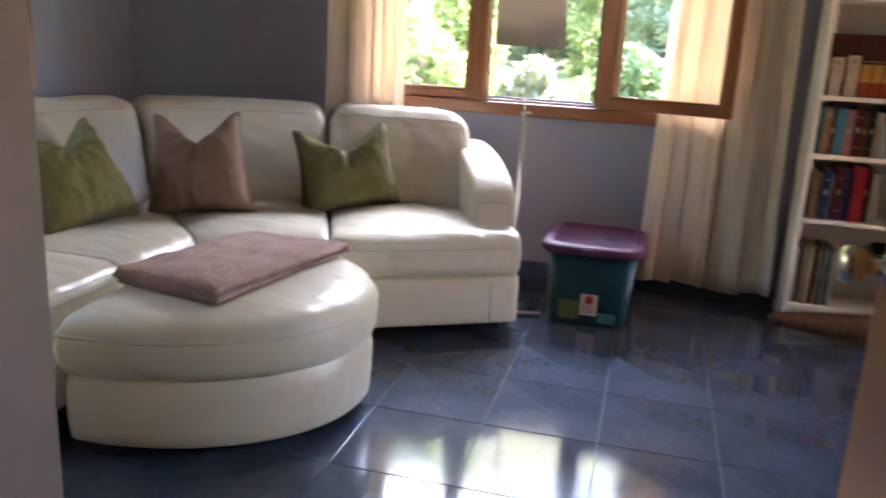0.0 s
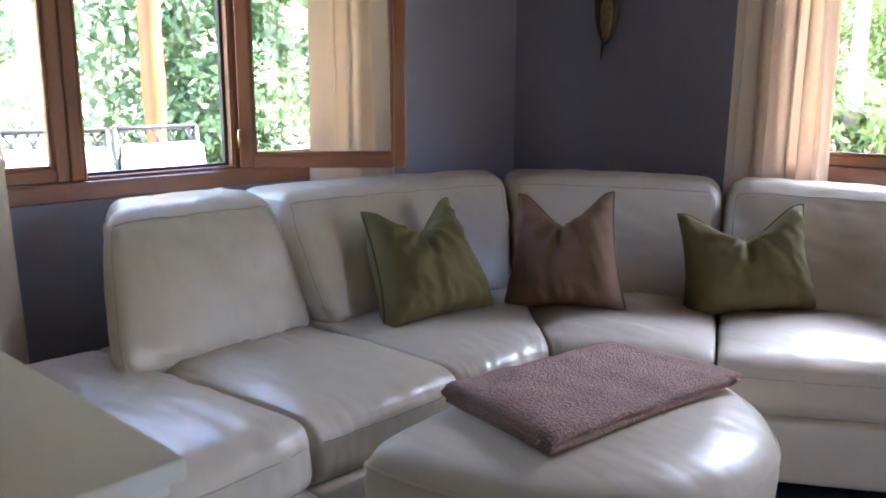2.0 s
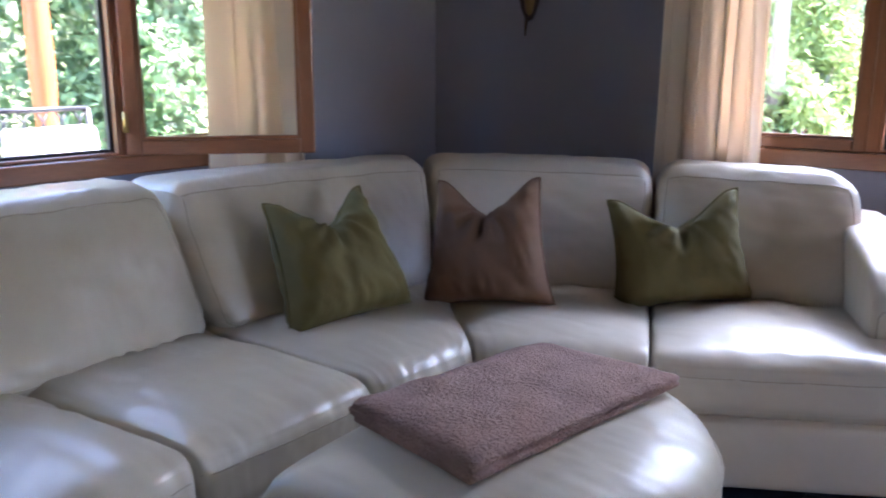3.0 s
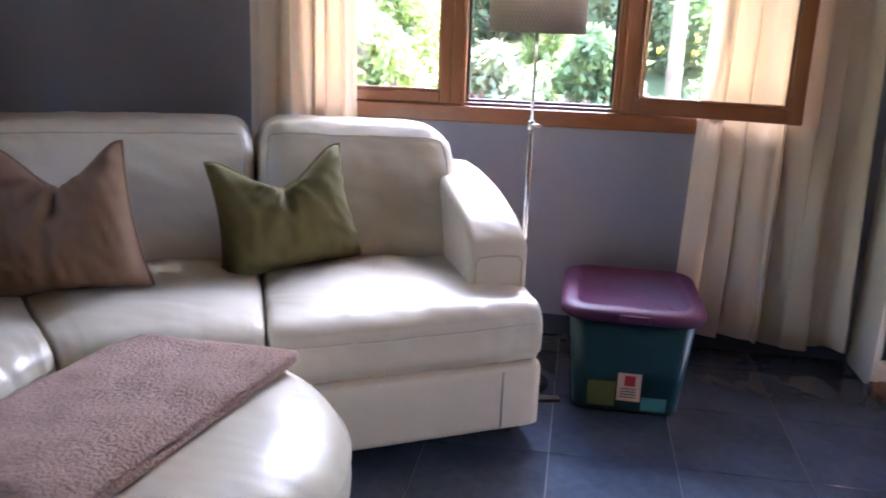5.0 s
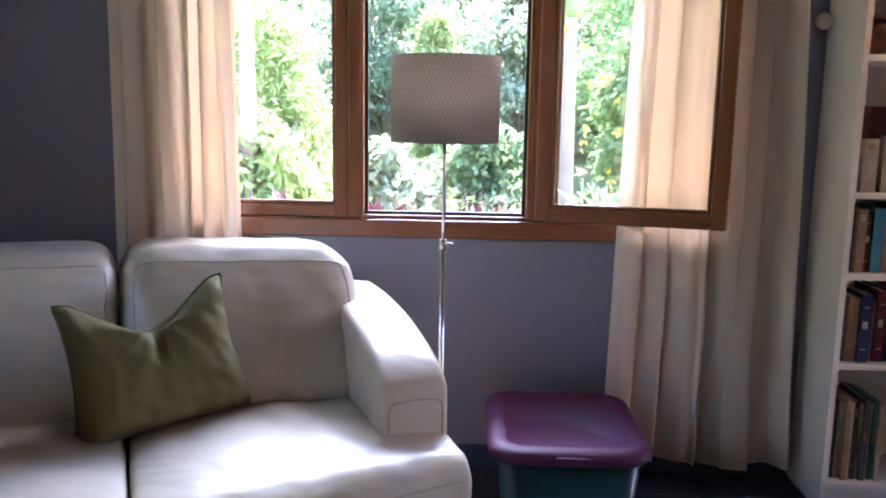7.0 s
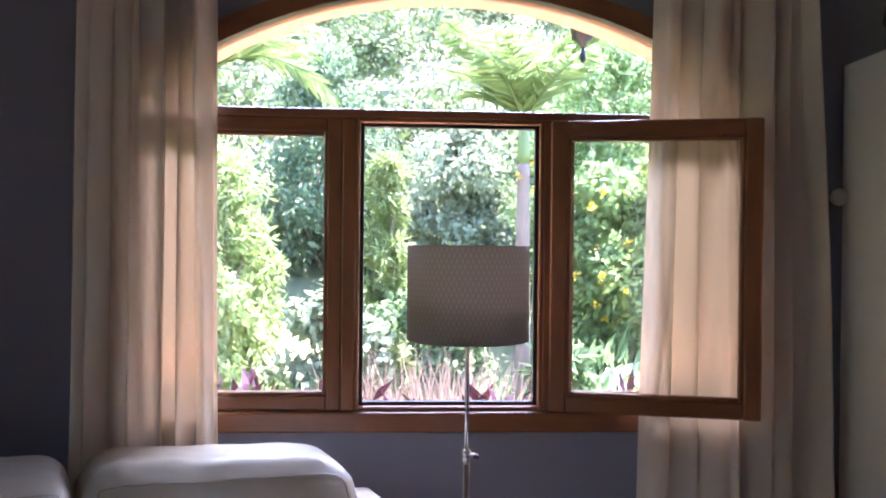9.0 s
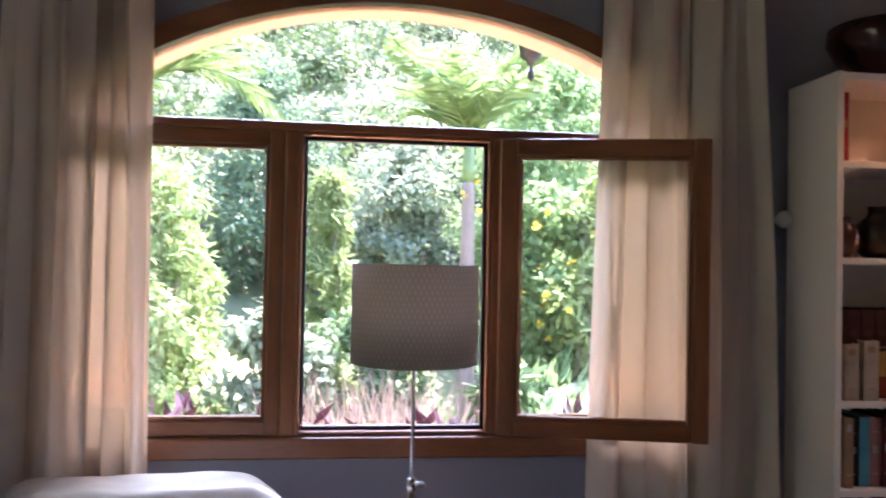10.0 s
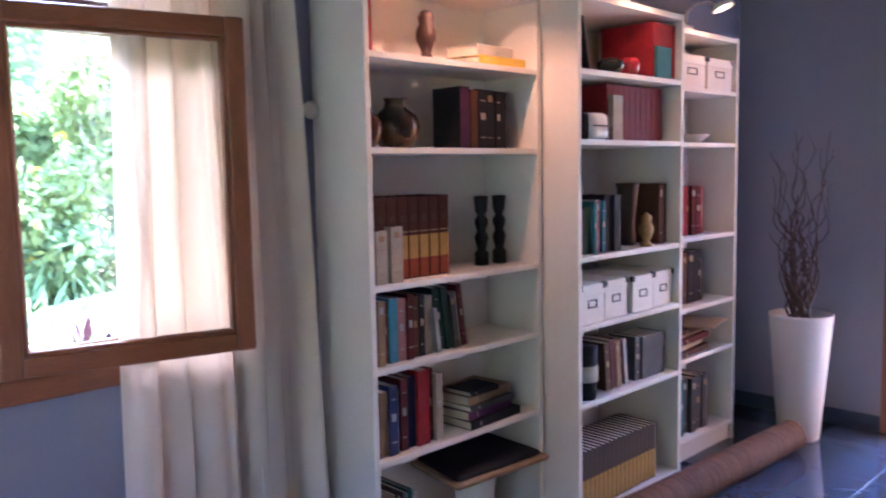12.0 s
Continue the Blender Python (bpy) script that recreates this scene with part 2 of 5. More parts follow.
LEATHER = leather("cream_leather", (0.52, 0.455, 0.345))
LEATHER_SEAM = material("leather_seam", (0.36, 0.31, 0.235), 0.7)
WALL = material("lavender_grey_paint", (0.305, 0.31, 0.365), 0.75, vary=0.04, scale=1.5, bump=0.08, bump_scale=60)
WALL_HALL = material("brown_plaster", (0.52, 0.375, 0.295), 0.8, vary=0.05, scale=2, bump=0.1, bump_scale=50)
REVEAL = material("peach_plaster", (0.58, 0.37, 0.26), 0.8, vary=0.06, scale=3, bump=0.1)
# the ceiling stays out of view; its dark grey only damps bounced light
CEILING = material("bounce_damping_ceiling", (0.20, 0.19, 0.185), 0.85, vary=0.03)
TILE = material("slate_blue_tile", (0.044, 0.056, 0.080), 0.085, vary=0.38, scale=3.2, random_hue=0.10)
GROUT = material("grey_grout", (0.085, 0.09, 0.10), 0.7)
SKIRT = material("blue_skirting_tile", (0.045, 0.065, 0.10), 0.37, vary=0.3, scale=5)
WOOD = material("varnished_cedar", (0.255, 0.10, 0.04), 0.38, vary=0.28, scale=4, bump=0.08, bump_scale=30, stretch=(6, 6, 1.0), coat=0.25)
WOOD_X = material("varnished_cedar_rail", (0.255, 0.10, 0.04), 0.38, vary=0.28, scale=4, bump=0.08, bump_scale=30, stretch=(1, 6, 6), coat=0.25)
DOOR_WOOD = material("honey_door_wood", (0.34, 0.145, 0.05), 0.4, vary=0.2, scale=3, stretch=(7, 7, 0.8), coat=0.2)
BLACK = material("black_metal", (0.012, 0.012, 0.014), 0.45)
WHITE = material("white_laminate", (0.76, 0.72, 0.64), 0.58, vary=0.03, scale=2, spec=0.3)
CHROME = material("brushed_chrome", (0.75, 0.74, 0.72), 0.22, metal=1.0, vary=0.03)
CLOTH = translucent(material("ivory_curtain_cloth", (0.90, 0.85, 0.76), 0.85, vary=0.04, scale=8, bump=0.15, bump_scale=300), (0.96, 0.79, 0.62), 0.40)
GREEN = material("olive_cotton", (0.135, 0.113, 0.043), 0.85, vary=0.07, scale=5, bump=0.2, bump_scale=350, spec=0.2)
BROWN = material("taupe_cotton", (0.165, 0.098, 0.060), 0.85, vary=0.07, scale=5, bump=0.2, bump_scale=350, spec=0.2)
FLEECE = material("mauve_fleece", (0.36, 0.235, 0.195), 0.95, vary=0.30, scale=12, bump=1.0, bump_scale=130, spec=0.15, relief=0.016)
def mesh_cloth(name, colour, share):
    """A weave too fine to see singly: mostly open, the rest dull thread."""
    m = bpy.data.materials.new(name)
    m.use_nodes = True
    t = m.node_tree
    clear, mix = t.nodes.new("ShaderNodeBsdfTransparent"), t.nodes.new("ShaderNodeMixShader")
    b = t.nodes["Principled BSDF"]
    b.inputs["Base Color"].default_value, b.inputs["Roughness"].default_value = (*colour, 1), 0.8
    mix.inputs[0].default_value = share
    t.links.new(clear.outputs[0], mix.inputs[1])
    t.links.new(b.outputs[0], mix.inputs[2])
    t.links.new(mix.outputs[0], t.nodes["Material Output"].inputs["Surface"])
    return m


SCREEN = mesh_cloth("grey_insect_mesh", (0.12, 0.12, 0.125), 0.14)
GLASS = glass("window_glass", (0.97, 0.98, 0.97))

# ---- the room ----
LEFT, RIGHT, BACK, TOP = -2.40, 4.20, -3.48, 2.75
WX, HALF, ARC_R, ARC_TOP, SILL = -0.03, 0.95, 1.54, 2.225, 0.905


def arch(cx, half, top, radius, n=20):
    """Points along a flat arch from its left springing to its right."""
    a = math.asin(half / radius)
    return [(cx + radius * math.sin(-a + 2 * a * i / n), top - radius + radius * math.cos(-a + 2 * a * i / n)) for i in range(n + 1)]


def window_wall(x0, x1, centre, y0, y1):
    """A wall along x with an arched opening, as one solid: pieces beside, under and over the opening."""
    bm = bmesh.new()
    half = HALF + 0.05
    box(bm, x0, centre - half, y0, y1, -0.02, TOP)
    box(bm, centre + half, x1, y0, y1, -0.02, TOP)
    box(bm, centre - half, centre + half, y0, y1, -0.02, SILL - 0.05)
    over = arch(centre, half, ARC_TOP + 0.05, ARC_R + 0.05)
    prism(over + [(centre + half, TOP), (centre - half, TOP)], y0, y1, "y", bm)
    return bm


def turned(bm, m):
    bm.transform(m)
    return bm


structure("wall_north", window_wall(LEFT - 0.25, RIGHT + 0.2, WX, 0.0, 0.26), WALL, "lavender grey painted plaster wall with arched window opening", "wall")
WEST = pose(LEFT, -2.06, 0, 0, 0, 90)
structure("wall_west", turned(window_wall(-1.62, 2.06, 0.0, 0.0, 0.26), WEST), WALL, "lavender grey painted plaster wall with arched window opening", "wall")
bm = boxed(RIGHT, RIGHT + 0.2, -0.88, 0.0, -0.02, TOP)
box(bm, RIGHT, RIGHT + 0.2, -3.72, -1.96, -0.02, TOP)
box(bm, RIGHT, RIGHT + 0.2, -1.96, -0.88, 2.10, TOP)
structure("wall_east", bm, WALL, "lavender grey painted plaster wall", "wall")
DOOR_L, DOOR_R, DOOR_H = -0.05, 0.84, 2.08
bm = boxed(LEFT - 0.25, DOOR_L, BACK - 0.24, BACK, -0.02, TOP)
box(bm, DOOR_R, RIGHT, BACK - 0.24, BACK, -0.02, TOP)
box(bm, DOOR_L, DOOR_R, BACK - 0.24, BACK, DOOR_H, TOP)
structure("wall_south", bm, WALL_HALL, "brownish plaster wall with the doorway", "wall")
structure("ceiling", boxed(LEFT - 0.25, RIGHT + 0.2, -6.0, 0.26, TOP, TOP + 0.15), CEILING, "plain unseen ceiling, darkened to damp the bounced light", "ceiling")
bm = boxed(-1.5, -1.4, -6.0, BACK - 0.24, -0.02, TOP)
# unseen gap added in this wall so that daylight brightens the door reveal
for y0, y1, z0, z1 in ((-6.0, -4.70, -0.02, TOP), (-4.3, BACK - 0.24, -0.02, TOP), (-4.70, -4.3, -0.02, 1.05), (-4.70, -4.3, 1.45, TOP)):
    box(bm, 1.7, 1.8, y0, y1, z0, z1)
box(bm, -1.5, 1.8, -6.1, -6.0, -0.02, TOP)
structure("hall_wall", bm, WALL_HALL, "brownish plaster walls of the hall with an added opening for daylight", "wall")

# skirting tiles
bm = boxed(LEFT, 1.226, -0.012, 0.0, 0.0, 0.085, bevel=0.002)
box(bm, 3.62, RIGHT, -0.012, 0.0, 0.0, 0.085, bevel=0.002)
structure("baseboard_north", bm, SKIRT, "dark blue ceramic skirting tiles", "baseboard")
structure("baseboard_west", boxed(LEFT, LEFT + 0.012, BACK, -0.012, 0.0, 0.085, bevel=0.002), SKIRT, "dark blue ceramic skirting tiles", "baseboard")
structure("baseboard_east", boxed(RIGHT - 0.012, RIGHT, -0.86, -0.012, 0.0, 0.085, bevel=0.002), SKIRT, "dark blue ceramic skirting tiles", "baseboard")

# floor bed under the tiles
floor = structure("floor", boxed(LEFT - 0.25, RIGHT + 0.2, -6.0, 0.26, -0.12, -0.0035), GROUT, "glossy slate blue ceramic tile floor", "floor")


def rail(x0, x1, y0, y1, z0, z1):
    return boxed(x0, x1, y0, y1, z0, z1, bevel=0.006)


def sash(parent, x0, x1, z0, z1, y0, y1, width, name="casement"):
    """A wooden casement with stiles, rails, an inner bead and a pane."""
    part("stile", rail(x0, x0 + width, y0, y1, z0, z1), WOOD, parent)
    part("stile", rail(x1 - width, x1, y0, y1, z0, z1), WOOD, parent)
    part("rail", rail(x0 + width - 0.001, x1 - width + 0.001, y0 + 0.001, y1 - 0.001, z1 - width, z1 - 0.001), WOOD_X, parent)
    part("rail", rail(x0 + width - 0.001, x1 - width + 0.001, y0 + 0.001, y1 - 0.001, z0 + 0.001, z0 + width), WOOD_X, parent)
    bm = bmesh.new()
    b, ym = 0.012, (y0 + y1) / 2
    for dims in ((x0 + width, x0 + width + b, z0 + width, z1 - width), (x1 - width - b, x1 - width, z0 + width, z1 - width),
                 (x0 + width + b, x1 - width - b, z0 + width, z0 + width + b), (x0 + width + b, x1 - width - b, z1 - width - b, z1 - width)):
        box(bm, dims[0], dims[1], ym - 0.014, ym + 0.014, dims[2], dims[3], bevel=0.004)
    part("bead", bm, WOOD, parent)
    pane = part("pane", boxed(x0 + width, x1 - width, ym - 0.002, ym + 0.002, z0 + width, z1 - width), GLASS, parent)
    pane.visible_shadow = False


def arched_window(name, m, sash_end, label, hinges=()):
    """An arched window: outer frame, transom, two fixed lights, a screened middle opening and its casement swung open into the room."""
    w = thing(name, Matrix(), label, "window", "", "structure")
    f0, f1 = -0.018, 0.06
    inner, outer = arch(WX, HALF, ARC_TOP, ARC_R), arch(WX, HALF + 0.062, ARC_TOP + 0.06, ARC_R + 0.06)
    part("window_frame", strip(inner, outer, f0, f1), WOOD_X, w, "arched varnished wooden head of the frame")
    part("window_frame", rail(WX - HALF - 0.06, WX - HALF, f0, f1, SILL - 0.05, inner[0][1]), WOOD, w)
    part("window_frame", rail(WX + HALF, WX + HALF + 0.06, f0, f1, SILL - 0.05, inner[0][1]), WOOD, w)
    part("window_sill", rail(WX - HALF - 0.06, WX + HALF + 0.06, f0 - 0.012, f1, 0.848, 0.912), WOOD_X, w, "varnished wooden bottom rail")
    part("transom", rail(WX - HALF, WX + HALF, f0 + 0.002, f1, 1.824, 1.852), WOOD_X, w)
    for x in (-0.345, 0.285):
        part("mullion", rail(x - 0.022, x + 0.022, f0 + 0.004, f1, 0.912, 1.826), WOOD, w)
    # fixed lights
    for x0, x1 in ((WX - HALF, -0.367), (0.307, WX + HALF)):
        sash(w, x0, x1, 0.912, 1.826, -0.008, 0.045, 0.046)
    # black insect screen frame
    bm = bmesh.new()
    for dims in ((-0.323, -0.300, 0.914, 1.824), (0.240, 0.263, 0.914, 1.824), (-0.300, 0.240, 0.914, 0.937), (-0.300, 0.240, 1.801, 1.824)):
        box(bm, dims[0], dims[1], 0.018, 0.040, dims[2], dims[3], bevel=0.003)
    part("screen_frame", bm, BLACK, w, "thin black screen frame")
    part("insect_screen", boxed(-0.300, 0.240, 0.0285, 0.0295, 0.937, 1.801), SCREEN, w, "fine grey insect mesh").visible_shadow = False
    bm = bmesh.new()
    for dims in ((-0.323, -0.312, 0.914, 1.824), (0.252, 0.263, 0.914, 1.824), (-0.312, 0.252, 0.914, 0.926), (-0.312, 0.252, 1.812, 1.824)):
        box(bm, dims[0], dims[1], -0.012, 0.016, dims[2], dims[3], bevel=0.003)
    part("rebate", bm, WOOD, w)
    # arched light
    low = [(p[0], 1.852) for p in inner]
    pane = part("arched_pane", strip([(p[0], p[1] + 0.004) for p in inner], low, 0.02, 0.024), GLASS, w)
    pane.visible_shadow = False
    # casement
    hx, hy = 0.285, -0.02
    turn = math.degrees(math.atan2(sash_end[1] - hy, sash_end[0] - hx))
    c = thing("casement", pose(hx, hy, 0, 0, 0, turn), "", "")
    c.parent = w
    length = math.hypot(sash_end[0] - hx, sash_end[1] - hy)
    before = set(bpy.data.objects)
    sash(None, 0.0, length, 0.915, 1.822, -0.022, 0.022, 0.052)
    for ob in set(bpy.data.objects) - before:
        ob.parent = c
    for z in hinges:
        h = part("hinge", lathe([(0.0075, -0.035), (0.0075, 0.035)], 10), BRASS)
        h.parent = c
        h.matrix_basis = pose(0.004, -0.027, z)
    # reveal of the wall outside the frame
    bm = bmesh.new()
    ro, ri = arch(WX, HALF + 0.05, ARC_TOP + 0.05, ARC_R + 0.05), arch(WX, HALF + 0.03, ARC_TOP + 0.03, ARC_R + 0.03)
    strip(ri, ro, 0.062, 0.262, "y", bm)
    box(bm, WX - HALF - 0.05, WX - HALF - 0.03, 0.062, 0.262, 0.86, ri[0][1])
    box(bm, WX + HALF + 0.03, WX + HALF + 0.05, 0.062, 0.262, 0.86, ri[0][1])
    box(bm, WX - HALF - 0.05, WX + HALF + 0.05, 0.062, 0.30, 0.855, 0.885)
    part("reveal", bm, REVEAL, w, "peach plaster reveal")
    w.matrix_basis = m
    return w


BRASS = material("brass", (0.6, 0.42, 0.16), 0.35, metal=1.0)
arched_window("window_1", Matrix(), (0.897, -0.168), "arched cedar window with its middle casement open")
arched_window("window_2", pose(LEFT, -2.06 + WX * 0, 0, 0, 0, 90), (0.76, -0.46), "arched cedar window with its middle casement open", (1.03, 1.70))


def curtain(name, x0, x1, y, z0, z1, folds, seed, m=Matrix(), lean=0.0, spread=0.05):
    """A hanging cloth with deep folds that open out towards the hem."""
    rng = random.Random(seed)
    phases = [rng.uniform(0, 6.28) for _ in range(4)]
    ridges = [((k + 0.5 + rng.uniform(-0.38, 0.38)) / folds, rng.uniform(0.16, 0.42) / folds, rng.uniform(0.55, 1.0), rng.uniform(-0.07, 0.07), rng.uniform(0, 6.28)) for k in range(folds)]
    bm = bmesh.new()
    nx, nz = 150, 30
    rows = []
    for j in range(nz + 1):
        v = j / nz
        z = z1 + (z0 - z1) * v
        row = []
        for i in range(nx + 1):
            u = i / nx
            fold = sum(h * math.exp(-((u - c - drift * v - 0.012 * math.sin(6 * v + p)) / (w * (0.8 + 0.5 * v))) ** 2) for c, w, h, drift, p in ridges)
            fold += 0.10 * math.sin(23 * u + 3 * v + phases[0]) + 0.12 * math.sin(9 * v + 5 * u + phases[1]) * v
            depth = 0.060 + 0.030 * v
            turn = 6.283 * folds * (u + 0.02 * math.sin(5 * u + phases[2]) + 0.05 * math.sin(9 * u + phases[1]))
            back = (x1 - x0) / folds * 0.40 * math.sin(turn + phases[3] + 0.8 * v) * min(1.0, 8 * u, 8 * (1 - u)) * (0.35 + 0.65 * math.sin(7 * u + phases[0]) ** 2)
            x = x0 + (x1 - x0) * u + back + (u - 0.5) * spread * v + lean * v
            row.append(bm.verts.new(m @ Vector((x, y + 0.028 - fold * depth, z + (0.014 * math.sin(7 * u + phases[1]) + 0.006 * math.sin(19 * u + phases[2])) * v))))
        rows.append(row)
    for a, b in zip(rows, rows[1:]):
        for i in range(nx):
            bm.faces.new((a[i], a[i + 1], b[i + 1], b[i])).smooth = True
    me = mesh_of(name, bm, CLOTH)
    ob = new(name, me)
    mod = ob.modifiers.new("cloth", "SOLIDIFY")
    mod.thickness = 0.002
    return tagged(ob, "ivory cotton curtain hanging in folds beside the window", "curtain", "curtains")


W2 = pose(LEFT, -2.06, 0, 0, 0, 90)
curtain("curtain", -1.145, -0.745, -0.10, 0.03, 2.52, 7, 1)
curtain("curtain", 0.605, 1.12, -0.075, 0.075, 2.52, 7, 2, spread=0.13)
curtain("curtain", 0.60, 1.00, -0.10, 0.03, 2.52, 4, 3, W2)
curtain("curtain", -1.02, -0.62, -0.10, 0.03, 2.52, 4, 4, W2, spread=0.08)
for m, a, b in ((Matrix(), -1.25, 1.22), (W2, -1.25, 1.10)):
    r = thing("curtain_rod", m @ Vector((0, -0.1, 2.54)), "slim dark metal curtain rod above the window", "curtain rod")
    part("rod", turned(tube([(a, -0.1, 2.54), (b, -0.1, 2.54)], 0.011, 10), m), BLACK, r)
    for x in (a + 0.1, b - 0.05):
        part("bracket", turned(boxed(x - 0.012, x + 0.012, -0.112, 0.0, 2.52, 2.535, bevel=0.002), m), BLACK, r)


# ---- sofa ----
def soft_quad(front_a, front_b, back_b, back_a, z0, z1, radius, bulge=(0, 0, 0), wrinkle=0.0, n=10, seed=0, lift=0.0):
    low = [(*p, z0) for p in (front_a, front_b, back_b, back_a)]
    high = [(*front_a, z1), (*front_b, z1), (*back_b, z1 + lift), (*back_a, z1 + lift)]
    return soft_block(low + high, radius, bulge, wrinkle, n, seed)


def mixp(a, b, k):
    return (a[0] + (b[0] - a[0]) * k, a[1] + (b[1] - a[1]) * k)


SOFA = thing("corner_sofa", (-1.4, -1.2, 0), "cream leather curved corner sofa with loose back cushions", "sofa")
SEAMS = [((-1.10, -3.02), (-2.22, -3.02)), ((-1.12, -2.44), (-2.24, -2.56)), ((-1.11, -1.92), (-2.26, -1.92)), ((-1.07, -1.53), (-1.98, -0.66)), ((-0.62, -1.31), (-1.08, -0.26)), ((0.08, -0.915), (-0.25, -0.17))]
FRONT_LINE = [(x, -1, 0.42) for x in np.linspace(-0.985, 0.985, 26)]
LOOP = [(x, -1, 0.955) for x in np.linspace(-0.965, 0.965, 22)] + [(0.965, -1, z) for z in np.linspace(0.955, -0.95, 14)] + [(x, -1, -0.95) for x in np.linspace(0.965, -0.965, 22)] + [(-0.965, -1, z) for z in np.linspace(-0.95, 0.955, 14)]
for k, ((fa, ba), (fb, bb)) in enumerate(zip(SEAMS, SEAMS[1:])):
    g_ = 0.004
    fa2, fb2, ba2, bb2 = mixp(fa, fb, g_), mixp(fb, fa, g_), mixp(ba, bb, g_), mixp(bb, ba, g_)
    part("plinth", soft_quad(mixp(fa2, ba2, -0.02), mixp(fb2, bb2, -0.02), mixp(bb2, fb2, 0.02), mixp(ba2, fa2, 0.02), 0.055, 0.262, 0.02, (0, 0.004, 0), 0.002, n=10, seed=40 + k), LEATHER, SOFA)
    corners = [(*p, 0.252) for p in (fa2, fb2, mixp(fb2, bb2, 0.86), mixp(fa2, ba2, 0.86))] + [(*p, 0.435) for p in (fa2, fb2, mixp(fb2, bb2, 0.86), mixp(fa2, ba2, 0.86))]
    seat = part("seat", soft_block(corners, 0.062, (0, 0.016, 0.028), 0.005, 42, k, folds=seat_folds, tight=6.0), LEATHER, SOFA)
    part("seam", soft_line(FRONT_LINE, corners, 0.062, (0, 0.016, 0.028), 0.005, k, folds=seat_folds, tight=6.0), LEATHER_SEAM, seat, "stitched seam")
for k in (1, 2, 3, 4):
    (fa, ba), (fb, bb) = SEAMS[k], SEAMS[k + 1]
    if k == 1:
        fa, ba = (-1.12, -2.95), (-2.24, -2.40)
    end = 0.845 if k == 4 else 0.993
    fb, bb = mixp(fa, fb, end), mixp(ba, bb, end)
    depth = 0.51
    low = [mixp(fa, ba, depth), mixp(fb, bb, depth), mixp(fb, bb, 0.97), mixp(fa, ba, 0.97)]
    high = [mixp(fa, ba, depth + 0.22), mixp(fb, bb, depth + 0.22), mixp(fb, bb, 1.0), mixp(fa, ba, 1.0)]
    corners = [(*p, 0.415) for p in low] + [(*p, 0.862) for p in high]
    c = part("back_cushion", soft_block(corners, 0.095, (0, 0.035, 0.016), 0.007, 42, 20 + k, folds=back_folds, tight=0.95 if k == 4 else 1.3), LEATHER, SOFA)
    part("seam", soft_line(LOOP, corners, 0.095, (0, 0.035, 0.016), 0.007, 20 + k, folds=back_folds, tight=0.95 if k == 4 else 1.3), LEATHER_SEAM, c, "stitched seam")
    part("back_frame", soft_quad(mixp(ba, fa, 0.10), mixp(bb, fb, 0.10), mixp(bb, fb, -0.01), mixp(ba, fa, -0.01), 0.10, 0.76, 0.03, n=6), LEATHER, SOFA)


def sofa_arm():
    """The arm: a broad padded band that rises in a round from the seat's front to the back."""
    fo, bo = Vector((0.055, -0.87)), Vector((-0.26, -0.17))
    along = (bo - fo).normalized()
    across = Vector((along.y, -along.x)) * -0.185
    bm = bmesh.new()
    rows = []
    n = 28
    r = 0.026
    for i in range(n + 1):
        u = (i / n) ** 1.5
        p = fo + (bo - fo) * (0.14 + 0.86 * u)
        z = 0.558 + 0.168 * math.sqrt(1 - (1 - min(1.0, u * 1.02)) ** 2) ** 1.12
        shrink = 0.012 * (1 - min(1.0, i / 2)) ** 2
        z -= shrink
        profile = [(shrink, 0.10)] + [(shrink + r - r * math.cos(a), z - r + r * math.sin(a)) for a in np.linspace(0, math.pi / 2, 6)]
        profile += [(0.0925, z + 0.006)] + [(0.185 - shrink - r + r * math.sin(a), z - r + r * math.cos(a)) for a in np.linspace(0, math.pi / 2, 6)] + [(0.185 - shrink, 0.40)]
        ring = []
        for a, h in profile:
            q = p + across * (a / 0.185)
            ring.append(bm.verts.new((q.x, q.y, h + 0.003 * noise.noise(Vector((q.x * 14, q.y * 14, h * 14))))))
        rows.append(ring)
    for a, b in zip(rows, rows[1:]):
        for j in range(len(a) - 1):
            bm.faces.new((a[j], b[j], b[j + 1], a[j + 1])).smooth = True
    bm.faces.new(rows[0])
    bm.faces.new(rows[-1][::-1])
    bmesh.ops.recalc_face_normals(bm, faces=bm.faces)
    return bm


def arm_seam():
    """The stitched line round the flat front of the arm."""
    fo, bo = Vector((0.055, -0.87)), Vector((-0.26, -0.17))
    along = (bo - fo).normalized()
    across = Vector((along.y, -along.x)) * -1
    p = fo + (bo - fo) * 0.139
    return tube([(p.x + across.x * a, p.y + across.y * a, h) for a, h in ((0.018, 0.43), (0.018, 0.52), (0.03, 0.538), (0.09, 0.543), (0.155, 0.538), (0.167, 0.52), (0.167, 0.43))], 0.0022, 6)


ARM = part("arm", sofa_arm(), LEATHER, SOFA)
part("seam", arm_seam(), LEATHER_SEAM, ARM, "stitched seam")
part("plinth_seam", tube([(-0.026, -0.996, 0.07), (-0.026, -0.997, 0.15), (-0.026, -0.996, 0.245)], 0.004, 6), LEATHER_SEAM, SOFA, "upright stitched seam near the end of the base")
for x, y in ((0.0, -0.90), (-0.6, -1.25), (-1.1, -1.9), (-1.1, -2.9), (-0.28, -0.28), (-2.1, -2.9)):
    part("foot", boxed(x - 0.09, x - 0.0, y + 0.01, y + 0.09, 0.0, 0.07, bevel=0.004), BLACK, SOFA)

# ---- ottoman ----
OTT = thing("ottoman", (-0.7, -1.87, 0), "cream leather half-round ottoman on black feet", "ottoman")


